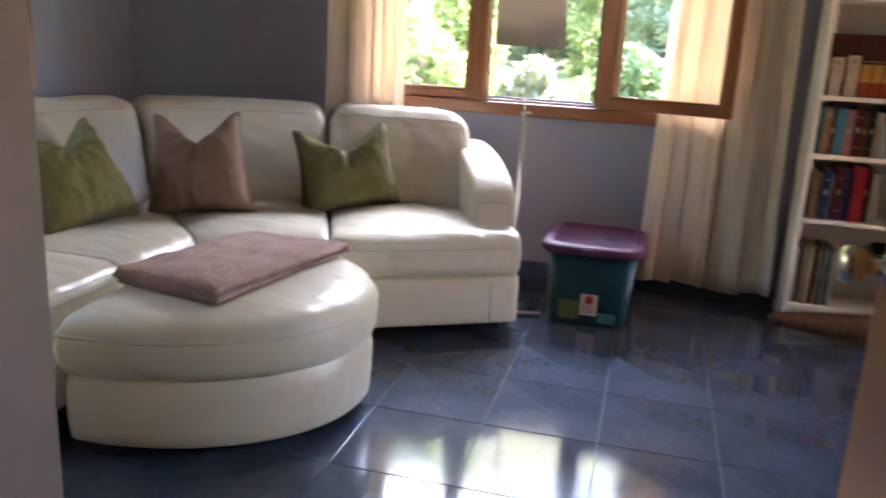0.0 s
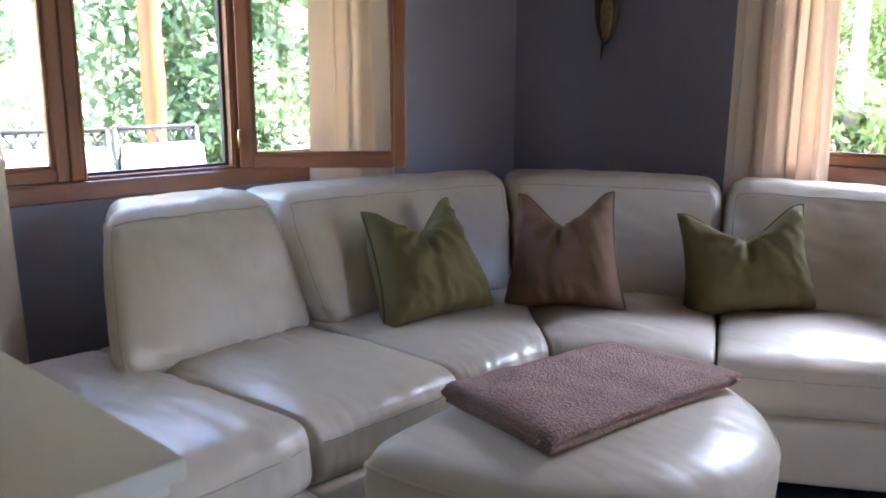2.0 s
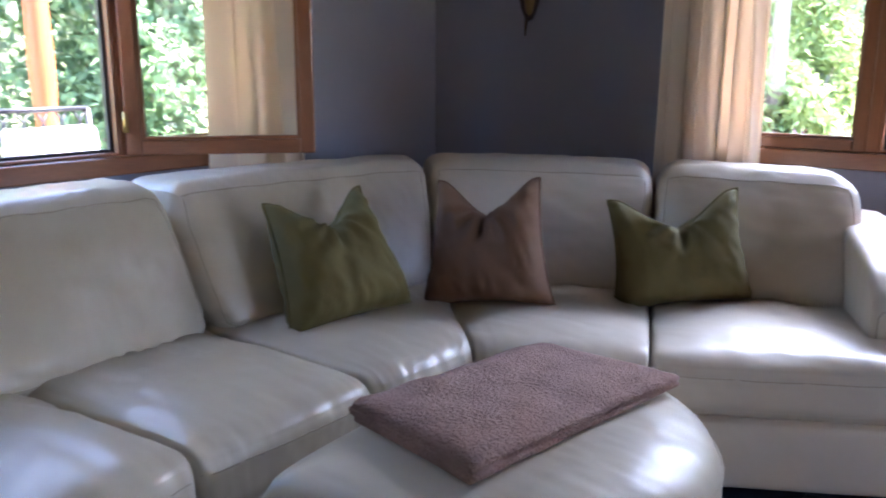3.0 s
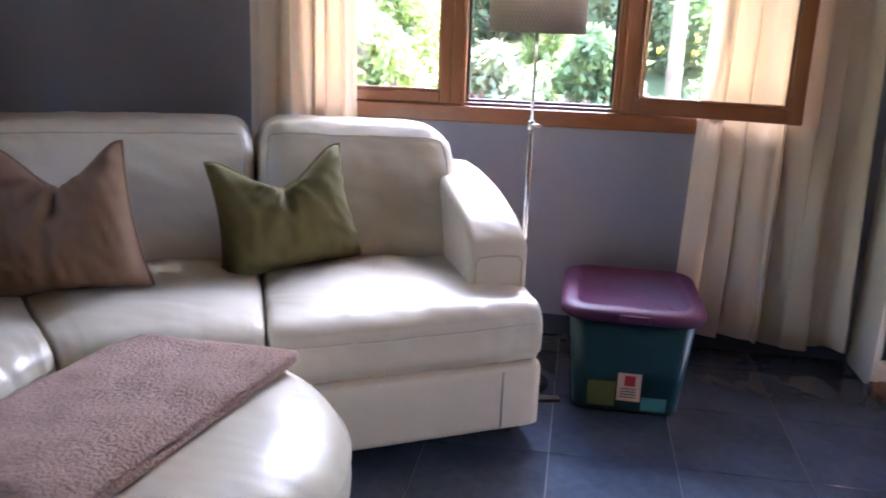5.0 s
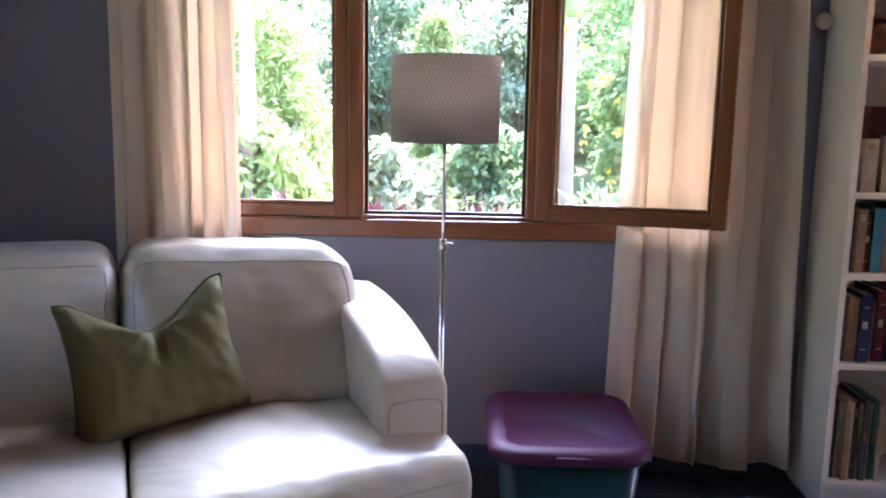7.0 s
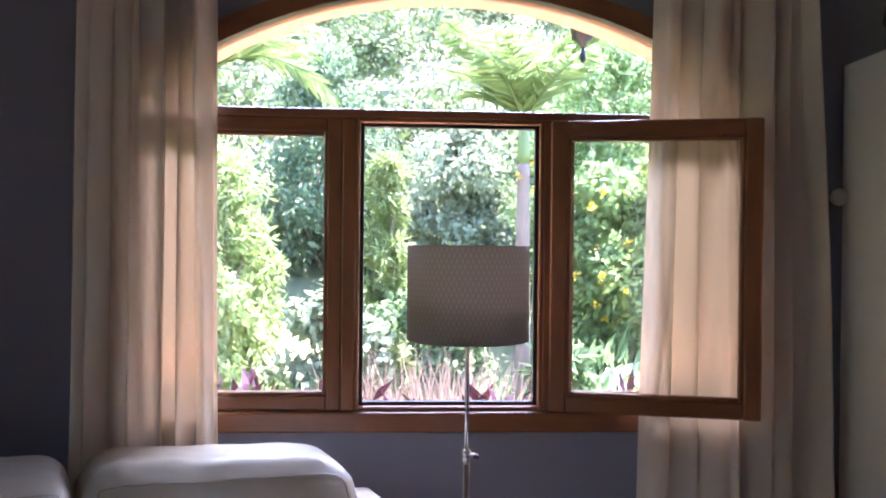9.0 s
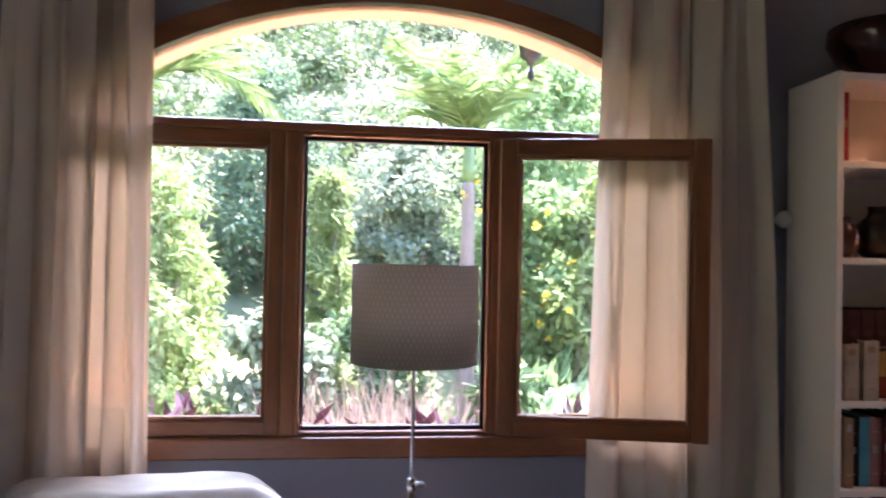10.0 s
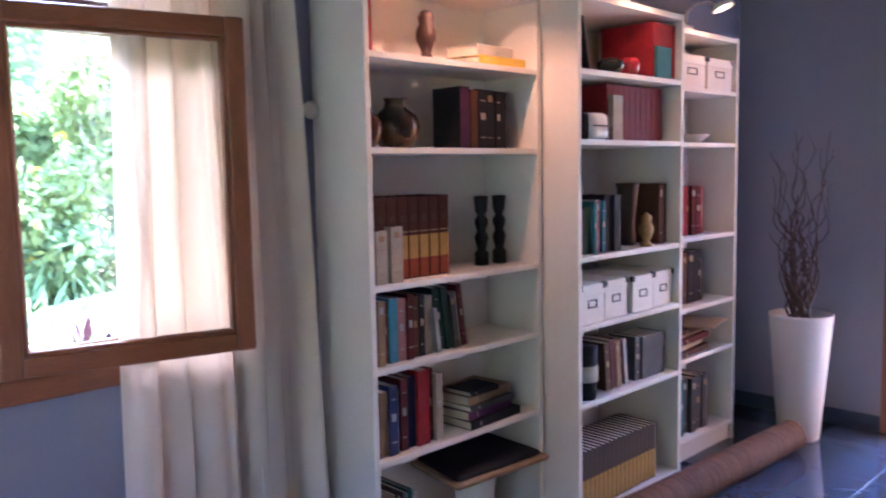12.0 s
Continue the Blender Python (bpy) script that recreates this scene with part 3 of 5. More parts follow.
def half_round(inset, z):
    """Outline of the ottoman: a straight side towards the sofa and a rounded side to the room."""
    pts = []
    k = 1 - inset / 0.6
    for i in range(64):
        a = 2 * math.pi * i / 64
        c, s = math.cos(a), math.sin(a)
        a_len, e = (0.70, 2.0) if c > 0 else (0.06, 3.0)
        x = math.copysign(abs(c) ** (2 / e), c) * a_len
        y = math.copysign(abs(s) ** (2 / e), s) * 0.555
        pts.append((-0.68 + (x - 0.27) * k, -1.87 + y * k, z))
    return pts


def loft(rows, close_low=True, close_high=True):
    bm = bmesh.new()
    rings = [[bm.verts.new(p) for p in row] for row in rows]
    n = len(rows[0])
    for a, b in zip(rings, rings[1:]):
        for i in range(n):
            bm.faces.new((a[i], a[(i + 1) % n], b[(i + 1) % n], b[i])).smooth = True
    if close_low:
        bm.faces.new(rings[0][::-1])
    if close_high:
        bm.faces.new(rings[-1]).smooth = True
    return bm


part("base", loft([half_round(i, z) for i, z in ((0.04, 0.045), (0.028, 0.055), (0.022, 0.10), (0.02, 0.20), (0.03, 0.245), (0.05, 0.26))]), LEATHER, OTT)
part("cushion", loft([half_round(i, z) for i, z in ((0.06, 0.245), (0.02, 0.256), (0.004, 0.285), (0.0, 0.33), (0.006, 0.372), (0.03, 0.405), (0.08, 0.424), (0.2, 0.436), (0.38, 0.441), (0.5, 0.442))]), LEATHER, OTT)
part("welt", loft([half_round(i, z) for i, z in ((0.003, 0.366), (-0.001, 0.371), (0.006, 0.376))], False, False), LEATHER, OTT)
for x, y in ((-0.88, -2.32), (-0.88, -1.45), (-0.42, -1.87)):
    part("foot", boxed(x - 0.04, x + 0.04, y - 0.04, y + 0.04, 0.0, 0.05, bevel=0.004), BLACK, OTT)

# ---- folded blanket ----
def folded_blanket():
    """Four layers of one cloth, folded to and fro, drawn out along the fold."""
    layers, t, w = 4, 0.0155, 0.385
    line = []
    for k in range(layers):
        z = t * (k + 0.5)
        xs = np.linspace(0.012, w - 0.012, 12)
        xs = xs if k % 2 == 0 else xs[::-1]
        line += [(x, z) for x in xs]
        if k < layers - 1:
            cx, sgn = (w - 0.012, 1) if k % 2 == 0 else (0.012, -1)
            line += [(cx + sgn * t * 0.62 * math.sin(a), z + t / 2 - t / 2 * math.cos(a)) for a in np.linspace(0.4, math.pi - 0.4, 5)]
    bm = bmesh.new()
    n = 34
    rows = []
    for j in range(n + 1):
        v = j / n
        p0, p1 = Vector((-0.985, -2.13)) * (1 - v) + Vector((-0.865, -1.49)) * v, Vector((-0.595, -2.21)) * (1 - v) + Vector((-0.47, -1.50)) * v
        across = (p1 - p0) / w
        row = []
        for i, (x, z) in enumerate(line):
            q = p0 + across * x
            a, b = line[max(0, i - 1)], line[min(len(line) - 1, i + 1)]
            nx, nz = -(b[1] - a[1]), b[0] - a[0]
            l = math.hypot(nx, nz)
            sag = 1 - 0.22 * v
            for s_ in (-1, 1):
                off = 0.0062 * s_
                zz = (z + off * nz / l) * sag + 0.004 * noise.noise(Vector((q.x * 9, q.y * 9, z * 40))) * (0.4 + z / 0.03)
                shift = across.normalized() * (off * nx / l)
                rim = min(x, w - x, 0.64 * v, 0.64 * (1 - v))
                zz -= 0.016 * math.exp(-rim / 0.016) * (z / 0.055) ** 1.5
                zz += 0.010 * (z / 0.055) * noise.noise(Vector((q.x * 5, q.y * 5, 7.7)))
                push = 0.014 * noise.noise(Vector((z * 90, v * 5, 3.3)))
                row.append(bm.verts.new((q.x + shift.x, q.y + shift.y + push * (1 - v), 0.4395 + zz)))
        rows.append(row)
    m = len(line)
    for a, b in zip(rows, rows[1:]):
        for i in range(m - 1):
            for s_ in (0, 1):
                bm.faces.new((a[2 * i + s_], a[2 * i + 2 + s_], b[2 * i + 2 + s_], b[2 * i + s_])).smooth = True
        bm.faces.new((a[0], a[1], b[1], b[0]))
        bm.faces.new((a[-2], a[-1], b[-1], b[-2]))
    for row in (rows[0], rows[-1]):
        for i in range(m - 1):
            bm.faces.new((row[2 * i], row[2 * i + 1], row[2 * i + 3], row[2 * i + 2]))
    return bm


tagged(new("blanket", mesh_of("blanket", folded_blanket(), FLEECE)), "folded mauve fleece blanket lying on the ottoman", "blanket")


# ---- scatter cushions ----
def pillow(m, cloth, label, top=0.86, size=0.43, tall=0.42):
    """A square cushion with pointed corners and its top edge pressed in."""
    n = 36
    bm = bmesh.new()
    grid = {}
    for side in (1, -1):
        for i in range(n + 1):
            for j in range(n + 1):
                u, v = 2 * i / n - 1, 2 * j / n - 1
                edge = i in (0, n) or j in (0, n)
                if edge and (i, j, 1) in grid:
                    grid[i, j, side] = grid[i, j, 1]
                    continue
                pinch = 1 - 0.10 * (1 - u * u) * abs(v) ** 3
                pinch_x = 1 - 0.10 * (1 - v * v) * abs(u) ** 3
                x, z = u * size / 2 * pinch_x * (1 + (top - 1) * (v + 1) / 2), v * tall / 2 * pinch
                chop = max(0.0, 1 - abs(u) / 0.86)
                z -= max(0, v) ** 2.4 * 0.135 * chop ** 1.25
                y = side * 0.097 * ((1 - u ** 4) * (1 - v ** 4)) ** 0.55 * (1 - 0.45 * chop * max(0, v)) * (1.12 - 0.2 * v)
                if not edge:
                    y += side * 0.014 * noise.noise(Vector((x * 9, z * 9, side * 3.0 + size * 50)))
                    fan = math.atan2(x, (z - tall * 0.28) or 1e-6)
                    far = math.hypot(x, z - tall * 0.28)
                    y += side * 0.015 * math.sin(fan * 11 + 3 * noise.noise(Vector((x * 6, z * 6, size * 9)))) * math.exp(-far / 0.10)
                    y += side * 0.009 * max(0.0, 1 - 3.5 * abs(noise.noise(Vector((x * 22 + z * 8, z * 9, size * 31)))))
                if not edge:
                    y += side * 0.007 * math.sin(v * 21 + 2.5 * noise.noise(Vector((v * 5, size * 20, 0)))) * math.exp(-(1 - abs(u)) / 0.13)
                    y += side * 0.007 * math.sin(u * 19 + 2.5 * noise.noise(Vector((u * 5, size * 30, 1)))) * math.exp(-(1 - abs(v)) / 0.15)
                    y -= side * 0.045 * math.exp(-(u / 0.06) ** 2) * max(0.0, v) ** 0.8
                y -= side * 0.018 * max(0.0, 1 - abs(abs(u) - 0.10 * (1 - v)) / 0.10) * max(0, v) * (0 if edge else 1)
                grid[i, j, side] = bm.verts.new((x, y, z + tall / 2))
    for side in (1, -1):
        for i in range(n):
            for j in range(n):
                q = [grid[i, j, side], grid[i + 1, j, side], grid[i + 1, j + 1, side], grid[i, j + 1, side]]
                bm.faces.new(q if side < 0 else q[::-1]).smooth = True
    rim = [grid[i, 0, 1] for i in range(n)] + [grid[n, j, 1] for j in range(n)] + [grid[i, n, 1] for i in range(n, 0, -1)] + [grid[0, j, 1] for j in range(n, 0, -1)]
    path = [v.co.copy() for v in rim]
    p = thing("scatter_cushion", Matrix(), label, "cushion", "scatter cushions on the sofa")
    part("cover", bm, cloth, p)
    part("piping", tube(path + [path[0]], 0.0045, 6), cloth, p)
    p.matrix_basis = m
    return p


pillow(pose(-0.735, -0.775, 0.428, -13, -6, 36), GREEN, "olive green piped cotton cushion leaning on the sofa", 0.92, 0.475, 0.385)
pillow(pose(-1.245, -1.20, 0.435, -14, -4, 21), BROWN, "taupe brown piped cotton cushion leaning on the sofa", 0.77, 0.455, 0.43)
pillow(pose(-1.475, -1.60, 0.435, -26, -4, 77), GREEN, "olive green piped cotton cushion leaning on the sofa", 0.78, 0.455, 0.43)



# ---- bookcases ----
def bookcase(x0, x1, front, shelves, label):
    b = thing("bookcase", (x0, front, 0), label, "bookcase", "bookcases along the window wall")
    t, back = 0.02, -0.016
    for x in (x0, x1 - t):
        part("side_panel", boxed(x, x + t, front, back, 0.0, 2.02, bevel=0.0015), WHITE, b)
    part("back_panel", boxed(x0 + t, x1 - t, back - 0.006, back, 0.0, 2.02), WHITE, b)
    part("top_panel", boxed(x0 + t, x1 - t, front + 0.002, back - 0.006, 1.995, 2.018, bevel=0.0015), WHITE, b)
    for z in shelves:
        part("shelf", boxed(x0 + t, x1 - t, front + 0.003, back - 0.006, z - 0.02, z, bevel=0.0015), WHITE, b)
    part("kickboard", boxed(x0 + t, x1 - t, front + 0.02, front + 0.035, 0.0, shelves[-1] - 0.02), WHITE, b)
    return b


B1 = (1.230, 2.048, -0.280, (1.758, 1.475, 1.057, 0.800, 0.507, 0.10))
B2 = (2.066, 2.80, -0.432, (1.753, 1.504, 1.082, 0.827, 0.536, 0.10))
B3 = (2.804, 3.61, -0.28, (1.760, 1.510, 1.070, 0.74, 0.50, 0.10))
for b in (B1, B2, B3):
    bookcase(*b, "white laminate bookcase filled with books and ornaments")


# ---- east door frame ----
FRAME_E = thing("door_2", (RIGHT, -1.42, 0), "varnished wooden door frame in the end wall, with an added leaf that limits the daylight", "door", "", "structure")
part("jamb", rail(RIGHT - 0.02, RIGHT + 0.12, -0.88, -0.80, 0.0, 2.10), WOOD, FRAME_E)
part("jamb", rail(RIGHT - 0.02, RIGHT + 0.12, -2.04, -1.96, 0.0, 2.10), WOOD, FRAME_E)
part("head", rail(RIGHT - 0.02, RIGHT + 0.12, -2.04, -0.80, 2.10, 2.18), WOOD, FRAME_E)
# added leaf, out of view: its angle holds back part of the daylight
AJAR = pose(RIGHT + 0.16, -1.955, 0, 0, 0, -62)
leaf = part("door_leaf", turned(boxed(-0.04, 0.0, 0.0, 1.07, 0.008, 2.095, bevel=0.003), AJAR), DOOR_WOOD, FRAME_E)
for y0, y1 in ((0.115, 0.485), (0.585, 0.955)):
    for z0, z1 in ((0.15, 0.92), (1.05, 1.95)):
        part("door_panel", turned(boxed(-0.048, -0.04, y0, y1, z0, z1, bevel=0.004), AJAR), DOOR_WOOD, leaf)

# ---- floor lamp ----
LX, LY = -0.018, -0.525
LAMP = thing("floor_lamp", (LX, LY, 0), "slim chrome floor lamp with a taupe drum shade", "floor lamp")


def shade_cloth():
    """Taupe cloth with a staggered lattice of small lens-shaped marks round the drum."""
    m = translucent(material("taupe_shade_cloth", (0.42, 0.36, 0.30), 0.8, vary=0.05, scale=20), (0.62, 0.52, 0.42), 0.4)
    t = m.node_tree
    co, sep, com, vor = [t.nodes.new(k) for k in ("ShaderNodeTexCoord", "ShaderNodeSeparateXYZ", "ShaderNodeCombineXYZ", "ShaderNodeTexVoronoi")]
    t.links.new(co.outputs["Object"], sep.inputs[0])

    def calc(op, a, b=0.0, c=0.0):
        n = t.nodes.new("ShaderNodeMath")
        n.operation = op
        for k, v in enumerate((a, b, c)):
            if isinstance(v, float):
                n.inputs[k].default_value = v
            else:
                t.links.new(v, n.inputs[k])
        return n.outputs[0]

    turn = calc("ARCTAN2", calc("SUBTRACT", sep.outputs[1], LY), calc("SUBTRACT", sep.outputs[0], LX))
    a, b = calc("MULTIPLY", turn, 12.0), calc("MULTIPLY", sep.outputs[2], 38.0)
    t.links.new(calc("ADD", a, b), com.inputs[0])
    t.links.new(calc("SUBTRACT", a, b), com.inputs[1])
    vor.voronoi_dimensions = "2D"
    vor.inputs["Scale"].default_value, vor.inputs["Randomness"].default_value = 1.0, 0.0
    t.links.new(com.outputs[0], vor.inputs["Vector"])
    ramp, mix, bp = [t.nodes.new(k) for k in ("ShaderNodeMapRange", "ShaderNodeMix", "ShaderNodeBump")]
    ramp.inputs["From Min"].default_value, ramp.inputs["From Max"].default_value = 0.18, 0.42
    mix.data_type = "RGBA"
    mix.inputs[6].default_value, mix.inputs[7].default_value = (0.60, 0.52, 0.44, 1), (0.42, 0.36, 0.30, 1)
    t.links.new(vor.outputs["Distance"], ramp.inputs["Value"])
    t.links.new(ramp.outputs[0], mix.inputs[0])
    t.links.new(mix.outputs[2], t.nodes["Principled BSDF"].inputs["Base Color"])
    bp.inputs["Strength"].default_value, bp.inputs["Distance"].default_value = 0.5, 0.003
    t.links.new(ramp.outputs[0], bp.inputs["Height"])
    t.links.new(bp.outputs["Normal"], t.nodes["Principled BSDF"].inputs["Normal"])
    return m


SHADE = shade_cloth()
part("base", lathe([(0.0, 0.0), (0.115, 0.0), (0.115, 0.010), (0.02, 0.018), (0.012, 0.03), (0.0, 0.03)], 32, None, (LX, LY, 0)), CHROME, LAMP)
part("pole", tube([(LX, LY, 0.02), (LX, LY, 0.92)], 0.0085, 12), CHROME, LAMP)
part("pole", tube([(LX, LY, 0.90), (LX, LY, 1.36)], 0.0055, 12), CHROME, LAMP)
knob = bmesh.new()
tube([(LX, LY, 0.908), (LX + 0.028, LY - 0.008, 0.908)], 0.006, 10, knob)
tube([(LX + 0.026, LY - 0.02, 0.908), (LX + 0.026, LY + 0.008, 0.908)], 0.005, 8, knob)
lathe([(0.0, -0.014), (0.012, -0.014), (0.012, 0.014), (0.0, 0.014)], 12, knob, (LX, LY, 0.908))
part("knob", knob, CHROME, LAMP, "small chrome height screw")
part("shade", lathe([(0.1495, 1.197), (0.152, 1.197), (0.152, 1.431), (0.1495, 1.431), (0.1485, 1.431), (0.1485, 1.197), (0.1495, 1.197)], 56, None, (LX, LY, 0)), SHADE, LAMP, "taupe textured drum shade")
sp = bmesh.new()
for k in range(3):
    a = 2 * math.pi * k / 3
    tube([(LX, LY, 1.36), (LX + 0.149 * math.cos(a), LY + 0.149 * math.sin(a), 1.42)], 0.002, 6, sp)
part("shade_ring", sp, CHROME, LAMP)


# ---- storage tub ----
TUB = thing("storage_box", (0.352, -0.455, 0), "translucent teal plastic storage box with a purple lid", "storage box")
TEAL = material("teal_plastic", (0.005, 0.040, 0.050), 0.35, vary=0.12, scale=6)
PURPLE = material("purple_plastic", (0.075, 0.015, 0.048), 0.55, vary=0.10, scale=5, bump=0.08, spec=0.3)


def rounded(x, y, half_x, half_y, r, z, n=6):
    pts = []
    for cx, cy, a0 in ((1, 1, 0), (-1, 1, 90), (-1, -1, 180), (1, -1, 270)):
        for i in range(n + 1):
            a = radians(a0 + 90 * i / n)
            pts.append((x + cx * (half_x - r) + r * math.cos(a), y + cy * (half_y - r) + r * math.sin(a), z))
    return pts


TX, TY = 0.352, -0.455
part("tub", loft([rounded(TX, TY, *v) for v in ((0.163, 0.202, 0.035, 0.0), (0.171, 0.209, 0.04, 0.008), (0.181, 0.219, 0.045, 0.12), (0.203, 0.240, 0.05, 0.345))]), TEAL, TUB)
part("lid", loft([rounded(TX, TY, *v) for v in ((0.222, 0.258, 0.09, 0.325), (0.231, 0.265, 0.096, 0.334), (0.231, 0.265, 0.096, 0.350), (0.225, 0.259, 0.092, 0.360), (0.205, 0.240, 0.075, 0.367), (0.180, 0.216, 0.055, 0.368), (0.174, 0.210, 0.05, 0.364), (0.168, 0.204, 0.045, 0.352))]), PURPLE, TUB, "purple lid with a sunken panel")
part("lid_clip", boxed(TX - 0.045, TX + 0.045, TY - 0.272, TY - 0.263, 0.333, 0.356, bevel=0.003), PURPLE, TUB)
PAPER = material("pale_label_paper", (0.70, 0.55, 0.48), 0.7)
RED = material("red_print", (0.45, 0.03, 0.03), 0.6)
OLIVE = material("olive_board", (0.11, 0.13, 0.035), 0.7)
AQUA = material("aqua_paper", (0.06, 0.25, 0.30), 0.6)
tilt = pose(TX, TY - 0.2105, 0, 4.6, 0, 0)
part("sticker", turned(boxed(-0.03, 0.045, -0.0045, -0.002, 0.045, 0.145), tilt), PAPER, TUB, "pale paper sticker with a red mark")
part("sticker_print", turned(boxed(-0.008, 0.026, -0.0055, -0.0046, 0.10, 0.137), tilt), RED, TUB)
bars = bmesh.new()
for k in range(4):
    box(bars, -0.02, 0.03, -0.0055, -0.0046, 0.058 + 0.01 * k, 0.061 + 0.01 * k)
part("sticker_print", turned(bars, tilt), BLACK, TUB)
part("folder", turned(boxed(-0.125, -0.035, -0.004, -0.001, 0.02, 0.11), tilt), OLIVE, TUB, "olive folder seen through the plastic")
part("paper_sheet", turned(boxed(0.05, 0.13, -0.004, -0.001, 0.015, 0.062), tilt), AQUA, TUB, "aqua paper seen through the plastic")

# ---- door ----
DOOR = thing("door_1", (0.83, -3.6, 0), "open honey-coloured wooden door with a chrome knob", "door", "", "structure")
LEAFM = pose(0.862, -3.62, 0, 0, 0, -4)
part("leaf", turned(boxed(0.0, 0.04, 0.0, 0.82, 0.01, 2.05, bevel=0.003), LEAFM), DOOR_WOOD, DOOR)
for z0, z1 in ((0.22, 0.80), (1.02, 1.92)):
    part("door_panel", turned(boxed(-0.008, 0.0, 0.12, 0.70, z0, z1, bevel=0.006), LEAFM), DOOR_WOOD, DOOR)
part("door_handle", turned(lathe([(0.0, 0), (0.030, 0), (0.030, 0.006), (0.012, 0.012), (0.012, 0.03), (0.026, 0.04), (0.031, 0.055), (0.026, 0.068), (0.0, 0.074)], 20), LEAFM @ pose(0.0, 0.755, 0.91, 0, -90, 0)), CHROME, DOOR, "round chrome knob")
FR = thing("door_frame", (DOOR_L, -3.66, 0), "reddish wooden door frame with a metal strike plate", "door frame", "", "structure")
part("jamb", rail(DOOR_L, DOOR_L + 0.045, -3.735, -3.63, 0.0, DOOR_H), WOOD, FR)
part("jamb", rail(DOOR_R - 0.045, DOOR_R, -3.735, -3.63, 0.0, DOOR_H), WOOD, FR)
part("head", rail(DOOR_L + 0.045, DOOR_R - 0.045, -3.735, -3.63, DOOR_H - 0.045, DOOR_H), WOOD_X, FR)
plate = part("strike_plate", boxed(DOOR_L + 0.0452, DOOR_L + 0.048, -3.660, -3.618, 0.842, 0.902, bevel=0.001), CHROME, FR, "metal strike plate")
part("latch_hole", boxed(DOOR_L + 0.0481, DOOR_L + 0.0487, -3.652, -3.634, 0.862, 0.882), BLACK, plate)
for z in (0.850, 0.894):
    part("screw", turned(lathe([(0.0, 0.0), (0.0035, 0.0), (0.003, 0.0012), (0.0, 0.0014)], 10), pose(DOOR_L + 0.048, -3.643, z, 0, 90, 0)), BLACK, plate)

# ---- white cabinet ----
CAB = thing("cabinet", (-0.9, -3.33, 0), "low white painted cabinet with a moulded top", "cabinet")
part("top", boxed(-1.5, -0.405, -3.475, -3.17, 0.815, 0.842, bevel=0.004), WHITE, CAB)
part("moulding", boxed(-1.485, -0.418, -3.47, -3.183, 0.796, 0.815, bevel=0.006), WHITE, CAB)
part("moulding", boxed(-1.472, -0.432, -3.47, -3.196, 0.775, 0.797, bevel=0.006), WHITE, CAB)
part("body", boxed(-1.46, -0.455, -3.47, -3.215, 0.0, 0.776, bevel=0.003), WHITE, CAB)
part("corner_post", boxed(-0.475, -0.447, -3.235, -3.207, 0.0, 0.776, bevel=0.003), WHITE, CAB)
for k in range(2):
    d = part("door", boxed(-1.44 + 0.49 * k, -0.97 + 0.485 * k, -3.215, -3.203, 0.04, 0.76, bevel=0.003), WHITE, CAB)

# ---- wall ornament ----
ORN = thing("wall_ornament", (-1.83, 0, 1.5), "dark carved wooden wall ornament with a brass inlay", "wall ornament")
DARKWOOD = material("dark_carved_wood", (0.045, 0.025, 0.016), 0.4, vary=0.4, scale=20, bump=0.5, bump_scale=60)
OCHRE = material("aged_brass", (0.30, 0.19, 0.07), 0.45, metal=0.5, vary=0.35, scale=40)
part("body", turned(lathe([(0.0, 0.0), (0.022, 0.01), (0.045, 0.06), (0.062, 0.13), (0.07, 0.22), (0.062, 0.30), (0.04, 0.36), (0.0, 0.38)], 20), Matrix.Translation((-1.825, -0.035, 1.43)) @ Matrix.Diagonal((1.0, 0.5, 1, 1))), DARKWOOD, ORN)
part("inlay", turned(lathe([(0.0, 0.0), (0.02, 0.02), (0.035, 0.09), (0.04, 0.16), (0.03, 0.22), (0.0, 0.25)], 16), Matrix.Translation((-1.812, -0.056, 1.45)) @ Matrix.Diagonal((0.9, 0.45, 1, 1))), OCHRE, ORN)
part("tip", tube([(-1.84, -0.03, 1.46), (-1.845, -0.032, 1.40), (-1.845, -0.034, 1.365)], 0.011, 8, None, 0.004), DARKWOOD, ORN)

# ---- curtain tieback knob ----
TIE = thing("tieback_knob", (1.2, 0, 1.6), "small white round curtain knob on the wall", "curtain knob")
part("knob", turned(lathe([(0.0, 0), (0.012, 0), (0.012, 0.02), (0.024, 0.03), (0.028, 0.042), (0.022, 0.054), (0.0, 0.058)], 16), pose(1.205, 0.0, 1.597, 90, 0, 0)), WHITE, TIE)

# ---- rolled mat in front of the bookcases ----
ROLL = material("woven_reed", (0.135, 0.072, 0.040), 0.85, vary=0.45, scale=8, bump=0.9, bump_scale=45, stretch=(4, 1, 1), spec=0.15, relief=0.012)
MAT = thing("rolled_mat", (2.4, -0.47, 0), "rolled-up woven reed mat lying on the floor", "rolled mat")
rows = []
n, steps = 240, 20
a, b = Vector((1.165, -0.462, 0)), Vector((3.63, -0.572, 0))
for i in range(n + 1):
    u = i / n
    cone = min(1.0, u / 0.15)
    step = (i % 3) / 2
    r = 0.074 * (0.42 + 0.58 * cone) * (1 - (0.13 * step if u < 0.16 else 0.03 * step))
    p = a + (b - a) * u
    wob = 0.003 * noise.noise(Vector((p.x * 5, 0, 0)))
    rows.append([(p.x + 0.05 * r * math.cos(2 * math.pi * k / steps), p.y + wob + r * math.cos(2 * math.pi * k / steps), 0.076 + r * math.sin(2 * math.pi * k / steps)) for k in range(steps)])
